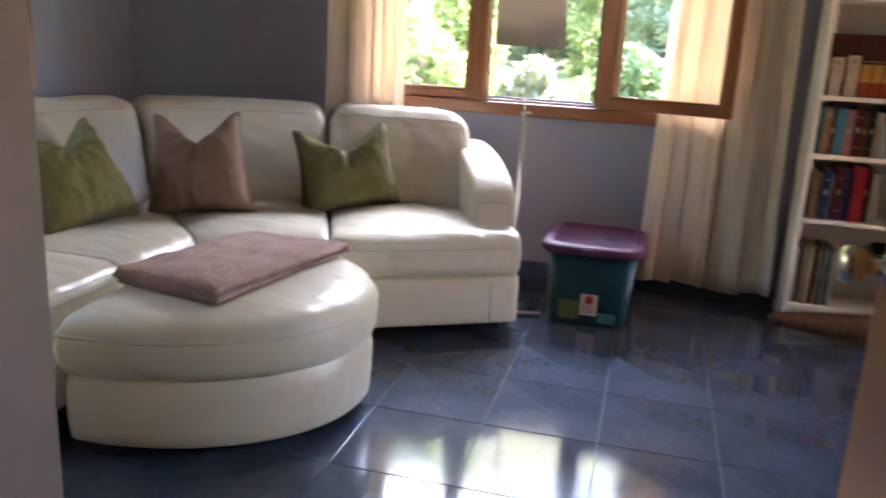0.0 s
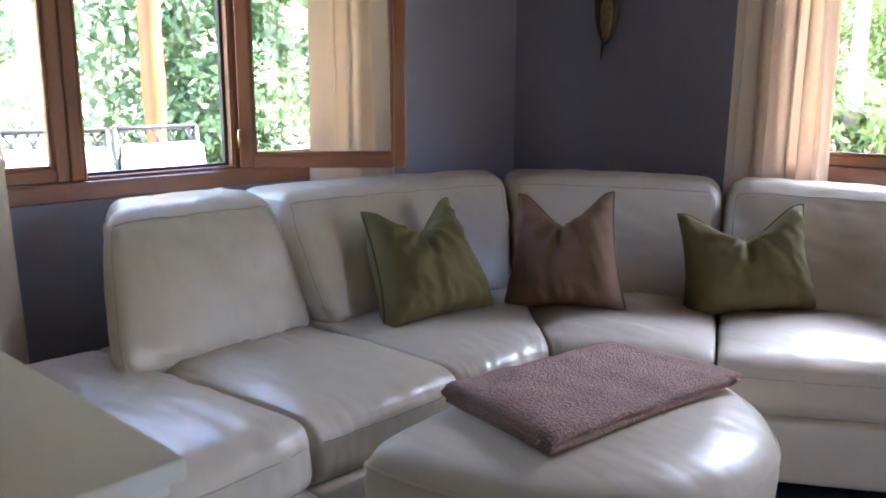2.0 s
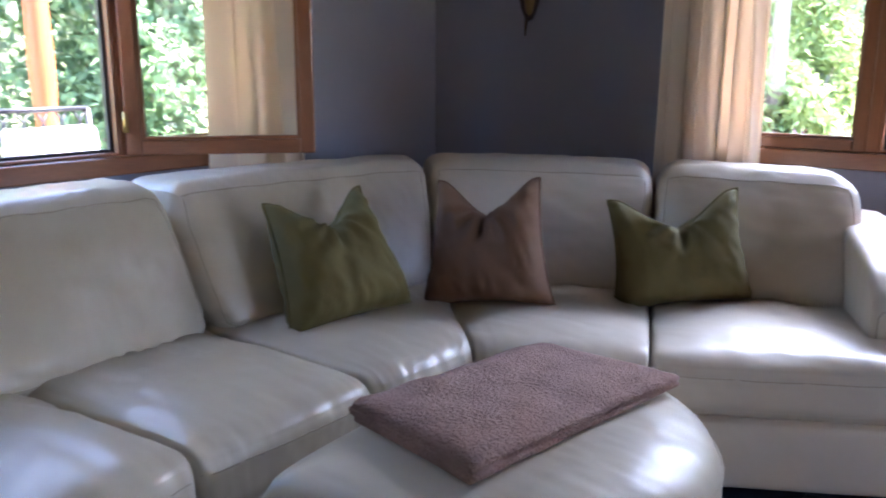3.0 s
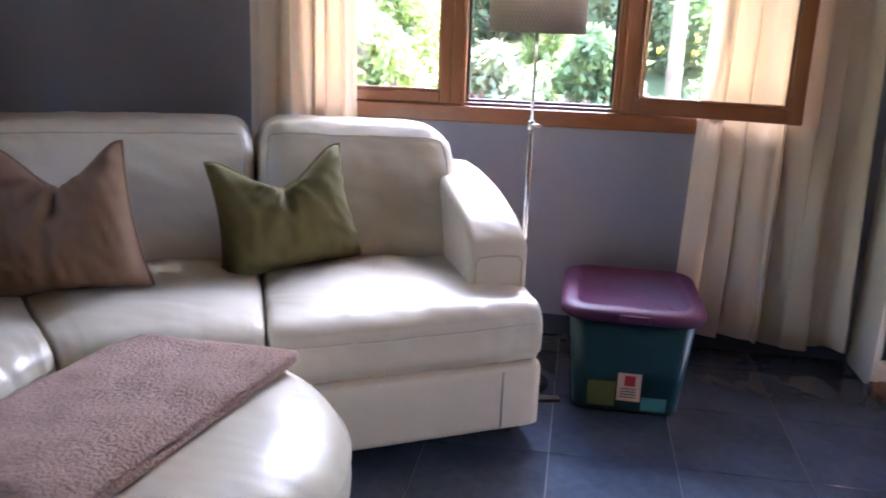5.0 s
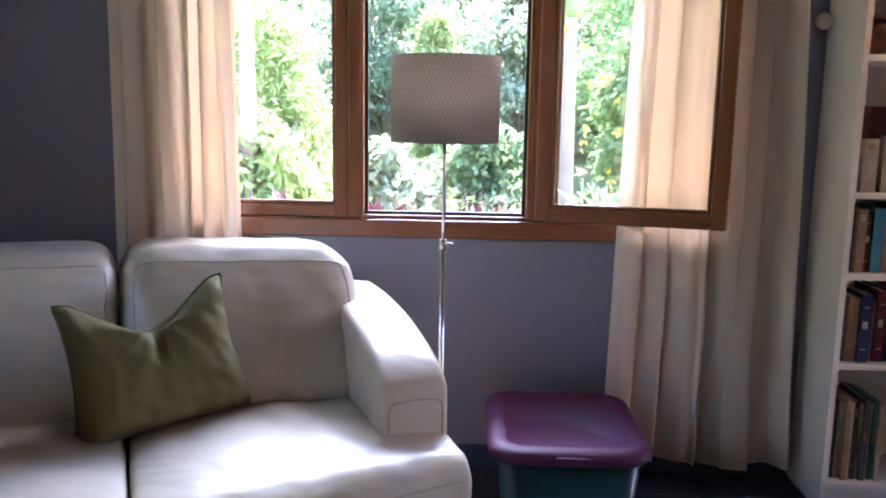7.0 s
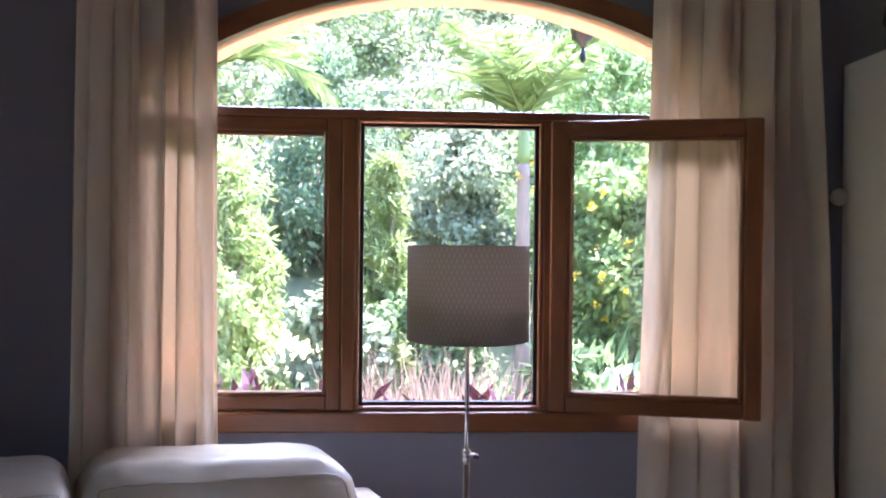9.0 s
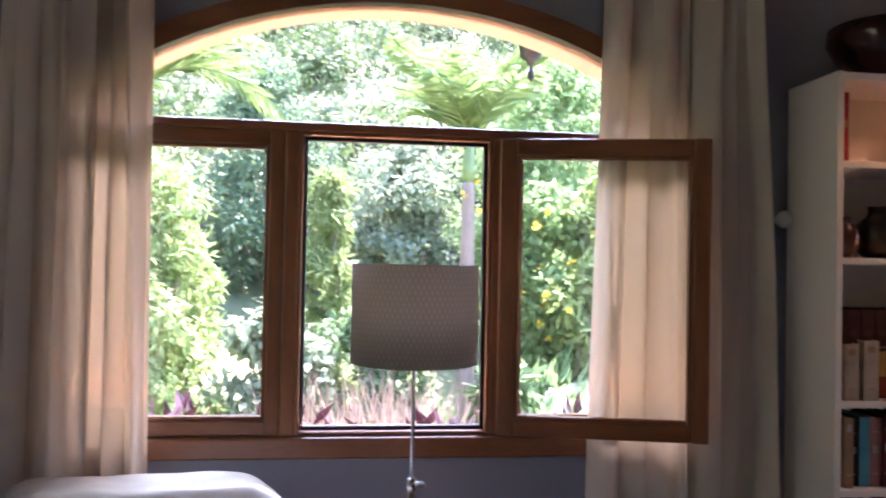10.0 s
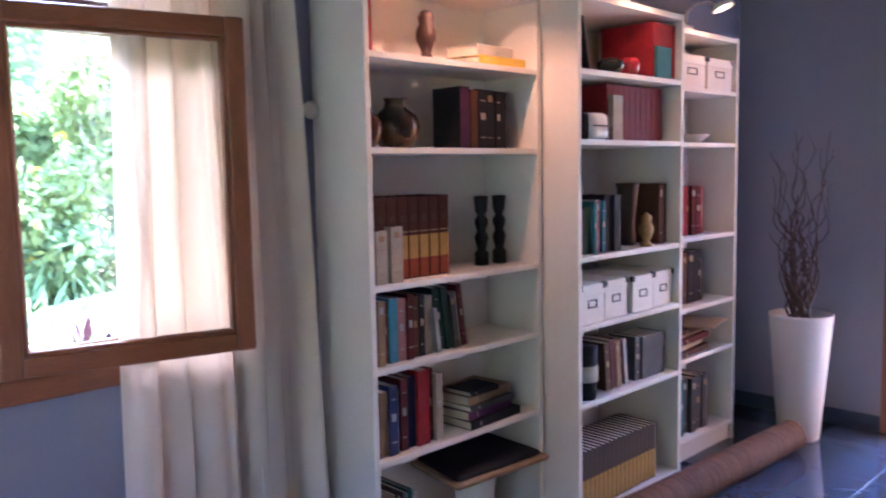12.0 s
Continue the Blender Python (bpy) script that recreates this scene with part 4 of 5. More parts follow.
part("roll", loft(rows), ROLL, MAT)
core = tube([(1.150, -0.4614, 0.076), (1.20, -0.4636, 0.076)], 0.022, 14)
part("core", core, DARKWOOD, MAT)

# a thin dark board end on the floor beside the sofa
SLAT = thing("floor_slat", (0.09, -0.65, 0), "thin dark wooden slat lying on the floor", "slat")
part("slat", turned(boxed(-0.09, 0.05, -0.018, 0.018, 0.0, 0.012, bevel=0.002), pose(0.09, -0.64, 0, 0, 0, 15)), DARKWOOD, SLAT)

# ---- vase with twigs ----
VASE = thing("floor_vase", (3.84, -0.52, 0), "tall white tapered floor vase holding dry curly twigs", "vase")
VX, VY = 3.84, -0.52
part("pot", lathe([(0.0, 0.0), (0.095, 0.0), (0.10, 0.01), (0.152, 0.635), (0.155, 0.645), (0.148, 0.648), (0.14, 0.60), (0.0, 0.58)], 40, None, (VX, VY, 0)), material("matt_white_ceramic", (0.72, 0.69, 0.64), 0.5, vary=0.04, scale=3), VASE)
rng = random.Random(4)
for k in range(26):
    a0, reach = rng.uniform(0, 6.28), rng.uniform(-0.02, 0.16)
    hgt, ph, amp = rng.uniform(0.45, 1.0), rng.uniform(0, 6.28), rng.uniform(0.03, 0.075)
    pts = []
    for i in range(22):
        u = i / 21
        w = amp * (math.sin(21 * u * hgt + ph) + 0.35 * math.sin(37 * u * hgt + 2 * ph)) * (0.45 + 0.55 * math.sin(math.pi * u) ** 0.6) * min(1.0, 6 * u)
        pts.append((VX + math.cos(a0) * (0.05 + reach * u ** 1.4) + w * math.sin(a0 + 1), VY + math.sin(a0) * (0.05 + reach * u ** 1.4) * 0.8 + w * math.cos(a0), 0.58 + hgt * u))
    part("twig", tube(pts, 0.0065, 6, None, 0.0018), DARKWOOD, VASE)

# ---- books ----
INK = {}
for name, colour in dict(taupe=(0.075, 0.052, 0.035), gold=(0.50, 0.30, 0.07), rust=(0.28, 0.06, 0.025), russet=(0.085, 0.026, 0.016), plum=(0.075, 0.022, 0.06), crimson=(0.19, 0.018, 0.018), maroon=(0.11, 0.018, 0.02), red=(0.33, 0.025, 0.03), black=(0.016, 0.016, 0.02), brown=(0.10, 0.045, 0.025), tan=(0.38, 0.25, 0.14), cream=(0.48, 0.40, 0.30), white=(0.50, 0.47, 0.43),
                         navy=(0.03, 0.04, 0.10), teal=(0.04, 0.17, 0.18), blue=(0.09, 0.32, 0.44), green=(0.03, 0.075, 0.05), purple=(0.13, 0.04, 0.12), grey=(0.085, 0.085, 0.085), yellow=(0.80, 0.55, 0.04), orange=(0.45, 0.15, 0.03), pink=(0.45, 0.22, 0.20)).items():
    INK[name] = material(name + "_cover", tuple(k * 0.8 for k in colour), 0.66, vary=0.3, scale=14, bump=0.12, bump_scale=120, spec=0.15)
PAGES = material("page_block", (0.62, 0.55, 0.43), 0.85, vary=0.1, scale=40)
GILT = material("gilt_print", (0.26, 0.18, 0.07), 0.5, metal=0.3)
WORD = {"maroon": "dark red", "black": "black", "navy": "navy blue", "teal": "dark teal", "green": "dark green", "grey": "slate grey", "tan": "tan brown", "russet": "russet brown", "plum": "dark plum"}


def book(ink, w, h, d, m, bands=0, print_ink=None, where="standing on the bookcase shelf", group="books on the shelves"):
    """A book with its spine towards -y, its foot at the origin: a cover round a block of pages, with bars for the spine's print."""
    bk = thing("book", Matrix(), f"{WORD.get(ink, ink)} covered book {where}", "book", group)
    c = bmesh.new()
    t = 0.0025
    box(c, 0.0, t, 0.0, d, 0.0, h)
    box(c, w - t, w, 0.0, d, 0.0, h)
    box(c, t, w - t, 0.0, 0.004, 0.0, h, bevel=0.0012)
    part("cover", c, INK[ink], bk)
    part("page_block", boxed(t, w - t, 0.004, d - 0.004, 0.003, h - 0.003), PAGES, bk)
    for k in range(bands):
        z = h * (0.18 + 0.62 * k / max(1, bands - 1))
        part("spine_print", boxed(w * 0.26, w * 0.74, -0.0008, 0.0, z, z + h * (0.11 if k % 2 else 0.014)), print_ink or GILT, bk)
    bk.matrix_basis = m
    return bk


def book_row(x, z, front, rows, seed, lean_from=None, lean=-9):
    """Books side by side: ink, thickness, height; some with print. From lean_from on they lean."""
    rng = random.Random(seed)
    for k, (ink, w, h) in enumerate(rows):
        d = min(0.20, h * 0.72)
        tilt = 0 if lean_from is None or k < lean_from else lean
        book(ink, w, h, d, pose(x, front + rng.uniform(0.012, 0.035), z + (0.0 if tilt >= 0 else w * math.sin(radians(-tilt))), 0, tilt, 0) if tilt <= 0 else pose(x, front + 0.02, z, 0, tilt, 0),
             rng.choice((0, 2, 3, 3)), rng.choice((GILT, INK["cream"], INK["white"])))
        x += w / math.cos(radians(tilt)) + 0.0012
    return x


def flat_stack(x, z, front, rows, turn=0, where="lying in a stack on the shelf"):
    for k, (ink, t, w, d) in enumerate(rows):
        m = pose(x, front + 0.01 * (k % 2), z, 0, 0, turn + 4 * (k % 2)) @ pose(0, 0, t, 0, 90, 0)
        book(ink, t, w, d, m, 1, INK["white"], where)
        z += t + 0.0008


s = B1[3]
f1 = B1[2] + 0.012
# top compartment
book("red", 0.026, 0.205, 0.15, pose(1.254, f1 + 0.01, s[0]), 3)
flat_stack(1.745, s[0], f1 + 0.005, [("yellow", 0.030, 0.24, 0.17), ("white", 0.038, 0.20, 0.14)])
OWL = bmesh.new()
lathe([(0.0, 0), (0.026, 0.0), (0.024, 0.012), (0.016, 0.03), (0.022, 0.05), (0.034, 0.075), (0.032, 0.105), (0.022, 0.125), (0.026, 0.145), (0.018, 0.165), (0.0, 0.172)], 18, OWL, (1.585, -0.17, s[0]))
tagged(new("figurine", mesh_of("figurine", OWL, material("reddish_carved_stone", (0.05, 0.02, 0.013), 0.5, vary=0.5, scale=30, bump=0.5, bump_scale=50))), "small dark reddish carved bird figurine on the shelf", "figurine")


def pot_thing(name, profile, at, mat_, label, category, steps=24):
    bm = lathe(profile, steps, None, at)
    return tagged(new(name, mesh_of(name, bm, mat_)), label, category)


GLAZE = material("dark_glazed_pottery", (0.028, 0.02, 0.014), 0.16, vary=0.7, scale=12)
pot_thing("clay_vase", [(0, 0), (0.035, 0), (0.058, 0.03), (0.066, 0.062), (0.055, 0.095), (0.03, 0.11), (0.03, 0.12), (0.034, 0.124), (0.026, 0.124), (0.0, 0.10)], (1.315, -0.16, s[1]), material("red_glazed_pottery", (0.05, 0.02, 0.013), 0.16, vary=0.6, scale=10), "small round reddish brown glazed vase", "vase")
pot_thing("clay_vase", [(0, 0), (0.05, 0), (0.072, 0.035), (0.080, 0.07), (0.070, 0.105), (0.040, 0.13), (0.034, 0.15), (0.040, 0.162), (0.030, 0.162), (0.0, 0.12)], (1.465, -0.145, s[1]), GLAZE, "round dark glazed vase with a short neck", "vase")
# plum book: the black cover paints in the shade beside its spine
bk = book("black", 0.046, 0.205, 0.13, pose(1.660, f1 + 0.02, s[1]), 0)
part("spine_panel", boxed(0.002, 0.044, -0.0008, 0.0, 0.004, 0.201), INK["plum"], None).parent = bk
book_row(1.708, s[1], f1, [("brown", 0.034, 0.195), ("black", 0.048, 0.200), ("black", 0.048, 0.200), ("black", 0.030, 0.198), ("black", 0.030, 0.198)], 1)
# bound set with bright lower halves
x = 1.258
for k in range(8):
    bk = book("russet", 0.044, 0.265, 0.16, pose(x, f1 + 0.045, s[2]), 0, GILT, "from a matching set, on the shelf")
    part("spine_panel", boxed(0.003, 0.041, -0.0008, 0.0, 0.065, 0.140), INK["gold"], None).parent = bk
    part("spine_panel", boxed(0.003, 0.041, -0.0008, 0.0, 0.006, 0.065), INK["rust"], None).parent = bk
    part("spine_print", boxed(0.003, 0.041, -0.0008, 0.0, 0.150, 0.154), GILT, None).parent = bk
    part("spine_print", boxed(0.012, 0.032, -0.0008, 0.0, 0.185, 0.205), INK["brown"], None).parent = bk
    x += 0.0455
book("cream", 0.045, 0.165, 0.03, pose(1.270, f1 + 0.004, s[2]), 2, INK["tan"])
book("cream", 0.048, 0.175, 0.03, pose(1.330, f1 + 0.004, s[2]), 2, INK["tan"])
for x in (1.862, 1.958):
    pot_thing("candlestick", [(0, 0), (0.026, 0), (0.026, 0.045), (0.016, 0.055), (0.020, 0.075), (0.026, 0.10), (0.016, 0.125), (0.024, 0.15), (0.024, 0.165), (0.014, 0.18), (0.022, 0.20), (0.024, 0.235), (0.026, 0.25), (0.0, 0.252)], (x, -0.15, s[2]), material("black_lacquer", (0.010, 0.010, 0.011), 0.45, spec=0.2), "black turned wooden candlestick on the shelf", "candlestick", 8)
x = book_row(1.256, s[3], f1, [("teal", 0.022, 0.20), ("tan", 0.028, 0.205), ("brown", 0.024, 0.195), ("blue", 0.034, 0.205), ("pink", 0.036, 0.20), ("maroon", 0.026, 0.212), ("brown", 0.032, 0.20), ("black", 0.024, 0.205), ("cream", 0.034, 0.195)], 2)
book_row(x + 0.01, s[3], f1, [("white", 0.016, 0.15), ("green", 0.030, 0.215), ("green", 0.030, 0.215), ("grey", 0.024, 0.19), ("cream", 0.022, 0.19), ("maroon", 0.022, 0.215)], 3, 0, -8)
x = book_row(1.256, s[4], f1, [("brown", 0.022, 0.215), ("tan", 0.034, 0.21), ("navy", 0.036, 0.225), ("cream", 0.018, 0.20), ("maroon", 0.030, 0.235), ("navy", 0.036, 0.235), ("red", 0.052, 0.25), ("maroon", 0.026, 0.245), ("cream", 0.03, 0.225)], 4)
flat_stack(1.670, s[4], f1, [("black", 0.030, 0.27, 0.19), ("purple", 0.032, 0.26, 0.18), ("grey", 0.020, 0.24, 0.18), ("tan", 0.032, 0.25, 0.17), ("black", 0.018, 0.15, 0.12)], 2)
book_row(1.258, s[5], f1, [("white", 0.012, 0.26), ("grey", 0.014, 0.27), ("cream", 0.016, 0.265), ("tan", 0.014, 0.28), ("white", 0.012, 0.27), ("brown", 0.018, 0.27), ("cream", 0.012, 0.26), ("grey", 0.016, 0.275), ("white", 0.014, 0.26), ("teal", 0.014, 0.27), ("cream", 0.014, 0.265)], 5)
STOOL = thing("ceramic_stand", (1.770, -0.20, s[5]), "white ceramic stand carrying a black padded tray", "stand")
part("stand", lathe([(0, 0), (0.075, 0), (0.085, 0.04), (0.072, 0.12), (0.08, 0.21), (0.085, 0.235), (0, 0.235)], 24, None, (1.770, -0.185, s[5])), WHITE, STOOL)
part("tray_rim", soft_block([(1.555, -0.31, 0.335), (1.990, -0.345, 0.335), (1.990, -0.04, 0.345), (1.590, -0.04, 0.345), (1.545, -0.32, 0.358), (2.000, -0.36, 0.358), (2.000, -0.035, 0.368), (1.580, -0.035, 0.368)], 0.010, n=6), INK["tan"], STOOL, "tan woven tray rim")
part("pad", soft_block([(1.570, -0.30, 0.354), (1.975, -0.33, 0.354), (1.975, -0.05, 0.364), (1.605, -0.05, 0.364), (1.570, -0.30, 0.378), (1.975, -0.33, 0.378), (1.975, -0.05, 0.388), (1.605, -0.05, 0.388)], 0.012, (0, 0, 0.004), 0.003, n=8), INK["black"], STOOL, "black padded top")

# second bookcase
s = B2[3]
f2 = B2[2] + 0.012
fr = thing("picture_frame", (2.1, -0.3, s[0]), "dark picture frame leaning against the side panel", "picture frame")
part("frame", turned(boxed(0, 0.014, 0, 0.16, 0, 0.19, bevel=0.003), pose(2.155, f2 + 0.008, s[0], 0, -12, 0)), INK["black"], fr)
pot_thing("pebble_bowl", [(0, 0), (0.03, 0), (0.052, 0.022), (0.050, 0.045), (0.03, 0.058), (0, 0.06)], (2.350, -0.375, s[0]), material("black_polished_stone", (0.02, 0.02, 0.018), 0.12), "dark polished stone ornament on the shelf", "ornament")
pot_thing("apple_ornament", [(0, 0.008), (0.022, 0), (0.036, 0.02), (0.040, 0.045), (0.032, 0.066), (0.015, 0.072), (0.0, 0.066)], (2.465, -0.385, s[0]), material("red_glaze", (0.45, 0.02, 0.02), 0.15), "glossy red apple ornament", "ornament")
bx = thing("gift_box", (2.6, -0.25, s[0]), "tall red cardboard box standing on the shelf", "box")
part("box", boxed(2.600, 2.775, -0.405, -0.16, s[0], s[0] + 0.222, bevel=0.004), INK["red"], bx)
part("inner_card", boxed(2.605, 2.715, -0.424, -0.407, s[0], s[0] + 0.125, bevel=0.003), INK["teal"], bx, "dark green card folder")
for k in range(10):
    book("crimson", 0.0385, 0.215, 0.17, pose(2.325 + 0.0395 * k, f2 + 0.045, s[1]), 1, INK["brown"], "from a matching red set", "red bound set")
book("cream", 0.065, 0.17, 0.02, pose(2.335, f2 + 0.022, s[1]), 0)
cap = thing("white_gadget", (2.17, -0.37, s[1]), "rounded white plastic gadget with a black strap", "gadget")
part("shell", soft_block([(2.180, -0.420, s[1]), (2.285, -0.420, s[1]), (2.285, -0.320, s[1]), (2.180, -0.320, s[1]), (2.175, -0.410, s[1] + 0.10), (2.290, -0.410, s[1] + 0.10), (2.290, -0.330, s[1] + 0.10), (2.175, -0.330, s[1] + 0.10)], 0.022, n=8), WHITE, cap)
part("strap", boxed(2.145, 2.179, -0.40, -0.34, s[1], s[1] + 0.095, bevel=0.008), INK["black"], cap)
part("seam", boxed(2.173, 2.292, -0.422, -0.419, s[1] + 0.048, s[1] + 0.053), INK["grey"], cap)
book_row(2.115, s[2], f2 + 0.0, [("brown", 0.040, 0.17), ("green", 0.045, 0.175), ("teal", 0.016, 0.195), ("white", 0.012, 0.20), ("red", 0.012, 0.20), ("blue", 0.020, 0.20), ("teal", 0.020, 0.195), ("black", 0.05, 0.215), ("black", 0.045, 0.215)], 6)
pot_thing("tall_vase", [(0, 0), (0.032, 0), (0.035, 0.02), (0.03, 0.09), (0.038, 0.16), (0.046, 0.24), (0.052, 0.255), (0.044, 0.255), (0.0, 0.2)], (2.585, -0.30, s[2]), DARKWOOD, "tall dark wooden vase", "vase")
pot_thing("brass_figure", [(0, 0), (0.026, 0), (0.024, 0.012), (0.012, 0.022), (0.026, 0.05), (0.03, 0.075), (0.018, 0.10), (0.022, 0.12), (0.0, 0.14)], (2.575, -0.395, s[2]), OCHRE, "small aged brass ornament", "ornament")
book_row(2.68, s[2], f2 + 0.01, [("brown", 0.034, 0.245), ("brown", 0.034, 0.25)], 7)


def storage_carton(m, w, d, h, label):
    """A white card box with a lid and a metal label holder."""
    c = thing("storage_carton", Matrix(), label, "storage box", "white card boxes")
    part("body", boxed(0, w, 0, d, 0, h * 0.8, bevel=0.002), WHITE, c)
    part("lid", boxed(-0.003, w + 0.003, -0.003, d + 0.003, h * 0.72, h, bevel=0.003), WHITE, c)
    holder = bmesh.new()
    a, b = w * 0.32, w * 0.68
    for x0, x1, z0, z1 in ((a, b, 0.40, 0.43), (a, b, 0.58, 0.61), (a, a + 0.004, 0.43, 0.58), (b - 0.004, b, 0.43, 0.58)):
        box(holder, x0, x1, -0.003, 0.0, h * z0, h * z1)
    part("label_holder", holder, INK["grey"], c, "dark metal label holder")
    part("corner_tab", boxed(-0.0042, 0.012, -0.0042, 0.012, h * 0.86, h * 1.006), INK["grey"], c)
    part("corner_tab", boxed(w - 0.012, w + 0.0042, -0.0042, 0.012, h * 0.86, h * 1.006), INK["grey"], c)
    c.matrix_basis = m
    return c


for k in range(4):
    storage_carton(pose(2.100 + 0.174 * k, f2 + 0.006 + 0.012 * (k % 2), s[3]), 0.150, 0.27, 0.145, "white card storage box with a metal label holder")
mg = thing("camera_bag", (2.175, -0.375, s[4]), "black and white cup-shaped container on the shelf", "container")
part("cup", lathe([(0, 0), (0.045, 0), (0.05, 0.08), (0.052, 0.20), (0, 0.20)], 20, None, (2.175, -0.375, s[4])), INK["black"], mg)
part("band", lathe([(0.0515, 0.07), (0.053, 0.07), (0.054, 0.13), (0.0515, 0.13)], 20, None, (2.175, -0.375, s[4])), INK["white"], mg)
book_row(2.30, s[4], f2 + 0.01, [("brown", 0.034, 0.19), ("maroon", 0.036, 0.195), ("tan", 0.03, 0.185), ("maroon", 0.03, 0.185), ("white", 0.024, 0.185)], 8, 0, -6)
book_row(2.51, s[4], f2 + 0.01, [("grey", 0.04, 0.18), ("grey", 0.17, 0.175)], 9)
x = 2.092
for k in range(19):
    bk = book("taupe", 0.0285, 0.235, 0.19, pose(x, f2 + 0.02, s[5]), 0, None, "of a magazine series on the shelf", "magazine series")
    part("spine_panel", boxed(0.002, 0.0265, -0.0008, 0.0, 0.006, 0.125), INK["gold"], None).parent = bk
    x += 0.0295

# third bookcase
s = B3[3]
f3 = B3[2] + 0.012
storage_carton(pose(3.06, f3 + 0.005, s[0]), 0.24, 0.235, 0.15, "white card box with dark corners on the shelf")
storage_carton(pose(3.325, f3 + 0.005, s[0]), 0.24, 0.235, 0.15, "white card box with dark corners on the shelf")
pot_thing("carved_figure", [(0, 0), (0.03, 0), (0.022, 0.03), (0.032, 0.06), (0.018, 0.10), (0.022, 0.13), (0, 0.15)], (3.19, -0.17, s[1]), OCHRE, "small brown carved figure", "figurine")
pot_thing("bowl", [(0, 0), (0.03, 0), (0.035, 0.006), (0.075, 0.04), (0.072, 0.042), (0.03, 0.012), (0, 0.012)], (3.33, -0.19, s[1]), WHITE, "shallow white ceramic bowl", "bowl")
book_row(3.03, s[2], f3 + 0.03, [("maroon", 0.04, 0.235), ("maroon", 0.04, 0.235), ("red", 0.04, 0.235), ("maroon", 0.04, 0.235), ("red", 0.035, 0.235), ("maroon", 0.04, 0.235), ("maroon", 0.04, 0.235), ("maroon", 0.04, 0.235), ("red", 0.04, 0.235)], 10)
book_row(3.03, s[3], f3 + 0.03, [("black", 0.05, 0.255), ("navy", 0.05, 0.26), ("black", 0.06, 0.26), ("brown", 0.05, 0.25), ("black", 0.06, 0.255), ("black", 0.05, 0.255), ("black", 0.05, 0.25)], 11)
flat_stack(3.10, s[4], f3, [("brown", 0.03, 0.30, 0.22), ("cream", 0.03, 0.29, 0.22), ("maroon", 0.03, 0.30, 0.21), ("tan", 0.02, 0.29, 0.22), ("brown", 0.02, 0.27, 0.21)], 3)
en = thing("large_envelope", (3.4, -0.3, s[4] + 0.13), "tan paper envelope sticking out of the stack", "envelope")
part("envelope", turned(boxed(0, 0.30, 0, 0.22, 0, 0.006, bevel=0.002), pose(3.22, -0.36, s[4] + 0.136, 0, 0, 14)), INK["tan"], en)
book_row(3.03, s[5], f3 + 0.02, [("grey", 0.05, 0.27), ("grey", 0.06, 0.28), ("teal", 0.05, 0.27), ("grey", 0.06, 0.275), ("grey", 0.05, 0.27), ("grey", 0.06, 0.275), ("grey", 0.05, 0.27)], 12)

# ---- on top of the bookcases ----
pot_thing("large_bowl", [(0, 0), (0.06, 0), (0.065, 0.012), (0.14, 0.06), (0.175, 0.125), (0.17, 0.17), (0.162, 0.17), (0.16, 0.125), (0.12, 0.06), (0, 0.03)], (1.475, -0.155, 2.022), material("dark_red_lacquer", (0.035, 0.010, 0.008), 0.16, vary=0.3), "large dark lacquered bowl on top of the bookcase", "bowl", 36)
pot_thing("black_sculpture", [(0, 0), (0.055, 0), (0.05, 0.015), (0.02, 0.03), (0.03, 0.08), (0.045, 0.13), (0.025, 0.18), (0.03, 0.22), (0, 0.25)], (2.56, -0.20, 2.022), material("black_wood", (0.015, 0.013, 0.012), 0.4), "black carved figure on top of the bookcase", "figurine")
BULB = bpy.data.materials.new("warm_bulb")
BULB.use_nodes = True
BULB.node_tree.nodes["Principled BSDF"].inputs["Emission Color"].default_value = (1.0, 0.62, 0.34, 1)
BULB.node_tree.nodes["Principled BSDF"].inputs["Emission Strength"].default_value = 1.6


def shelf_lamp(x, front, energy):
    """A white arm lamp that stands on the bookcase and lights its front from above."""
    l = thing("bookcase_lamp", (x, front, 2.02), "small white arched bookcase lamp, switched on", "lamp", "lamps on the bookcases")
    part("base", boxed(x - 0.045, x + 0.045, front + 0.05, front + 0.10, 2.022, 2.05, bevel=0.004), WHITE, l)
    arm = [(x, front + 0.075, 2.045), (x, front + 0.06, 2.11), (x, front + 0.02, 2.14), (x, front - 0.04, 2.14), (x, front - 0.08, 2.118)]
    part("arm", tube(arm, 0.006, 8), WHITE, l)
    m = pose(x, front - 0.115, 2.10, -18, 0, 0)
    part("lamp_head", turned(lathe([(0.034, 0.0), (0.036, 0.0), (0.034, 0.015), (0.022, 0.028), (0.0, 0.032), (0.02, 0.026), (0.032, 0.014), (0.034, 0.0)], 20), m @ Matrix.Diagonal((1, 1.5, 1, 1))), WHITE, l)
    part("bulb", turned(lathe([(0.0, 0.004), (0.024, 0.004), (0.024, 0.008), (0.0, 0.008)], 16), m), BULB, l)
    lamp = new("lamp_light", bpy.data.lights.new("lamp_light", "SPOT"))
    lamp.data.energy, lamp.data.color, lamp.data.spot_size, lamp.data.spot_blend, lamp.data.shadow_soft_size = energy, (1.0, 0.45, 0.19), radians(135), 0.6, 0.02
    lamp.matrix_world = look((x, front - 0.125, 2.088), (x, front + 0.06, 1.45))


for b, watts in ((B1, 0.50), (B2, 0.14), (B3, 0.07)):
    shelf_lamp((b[0] + b[1]) / 2, b[2], watts)

# ---- ground outside ----
SOIL = material("garden_soil", (0.11, 0.12, 0.05), 0.95, vary=0.4, scale=1.2, bump=0.4)


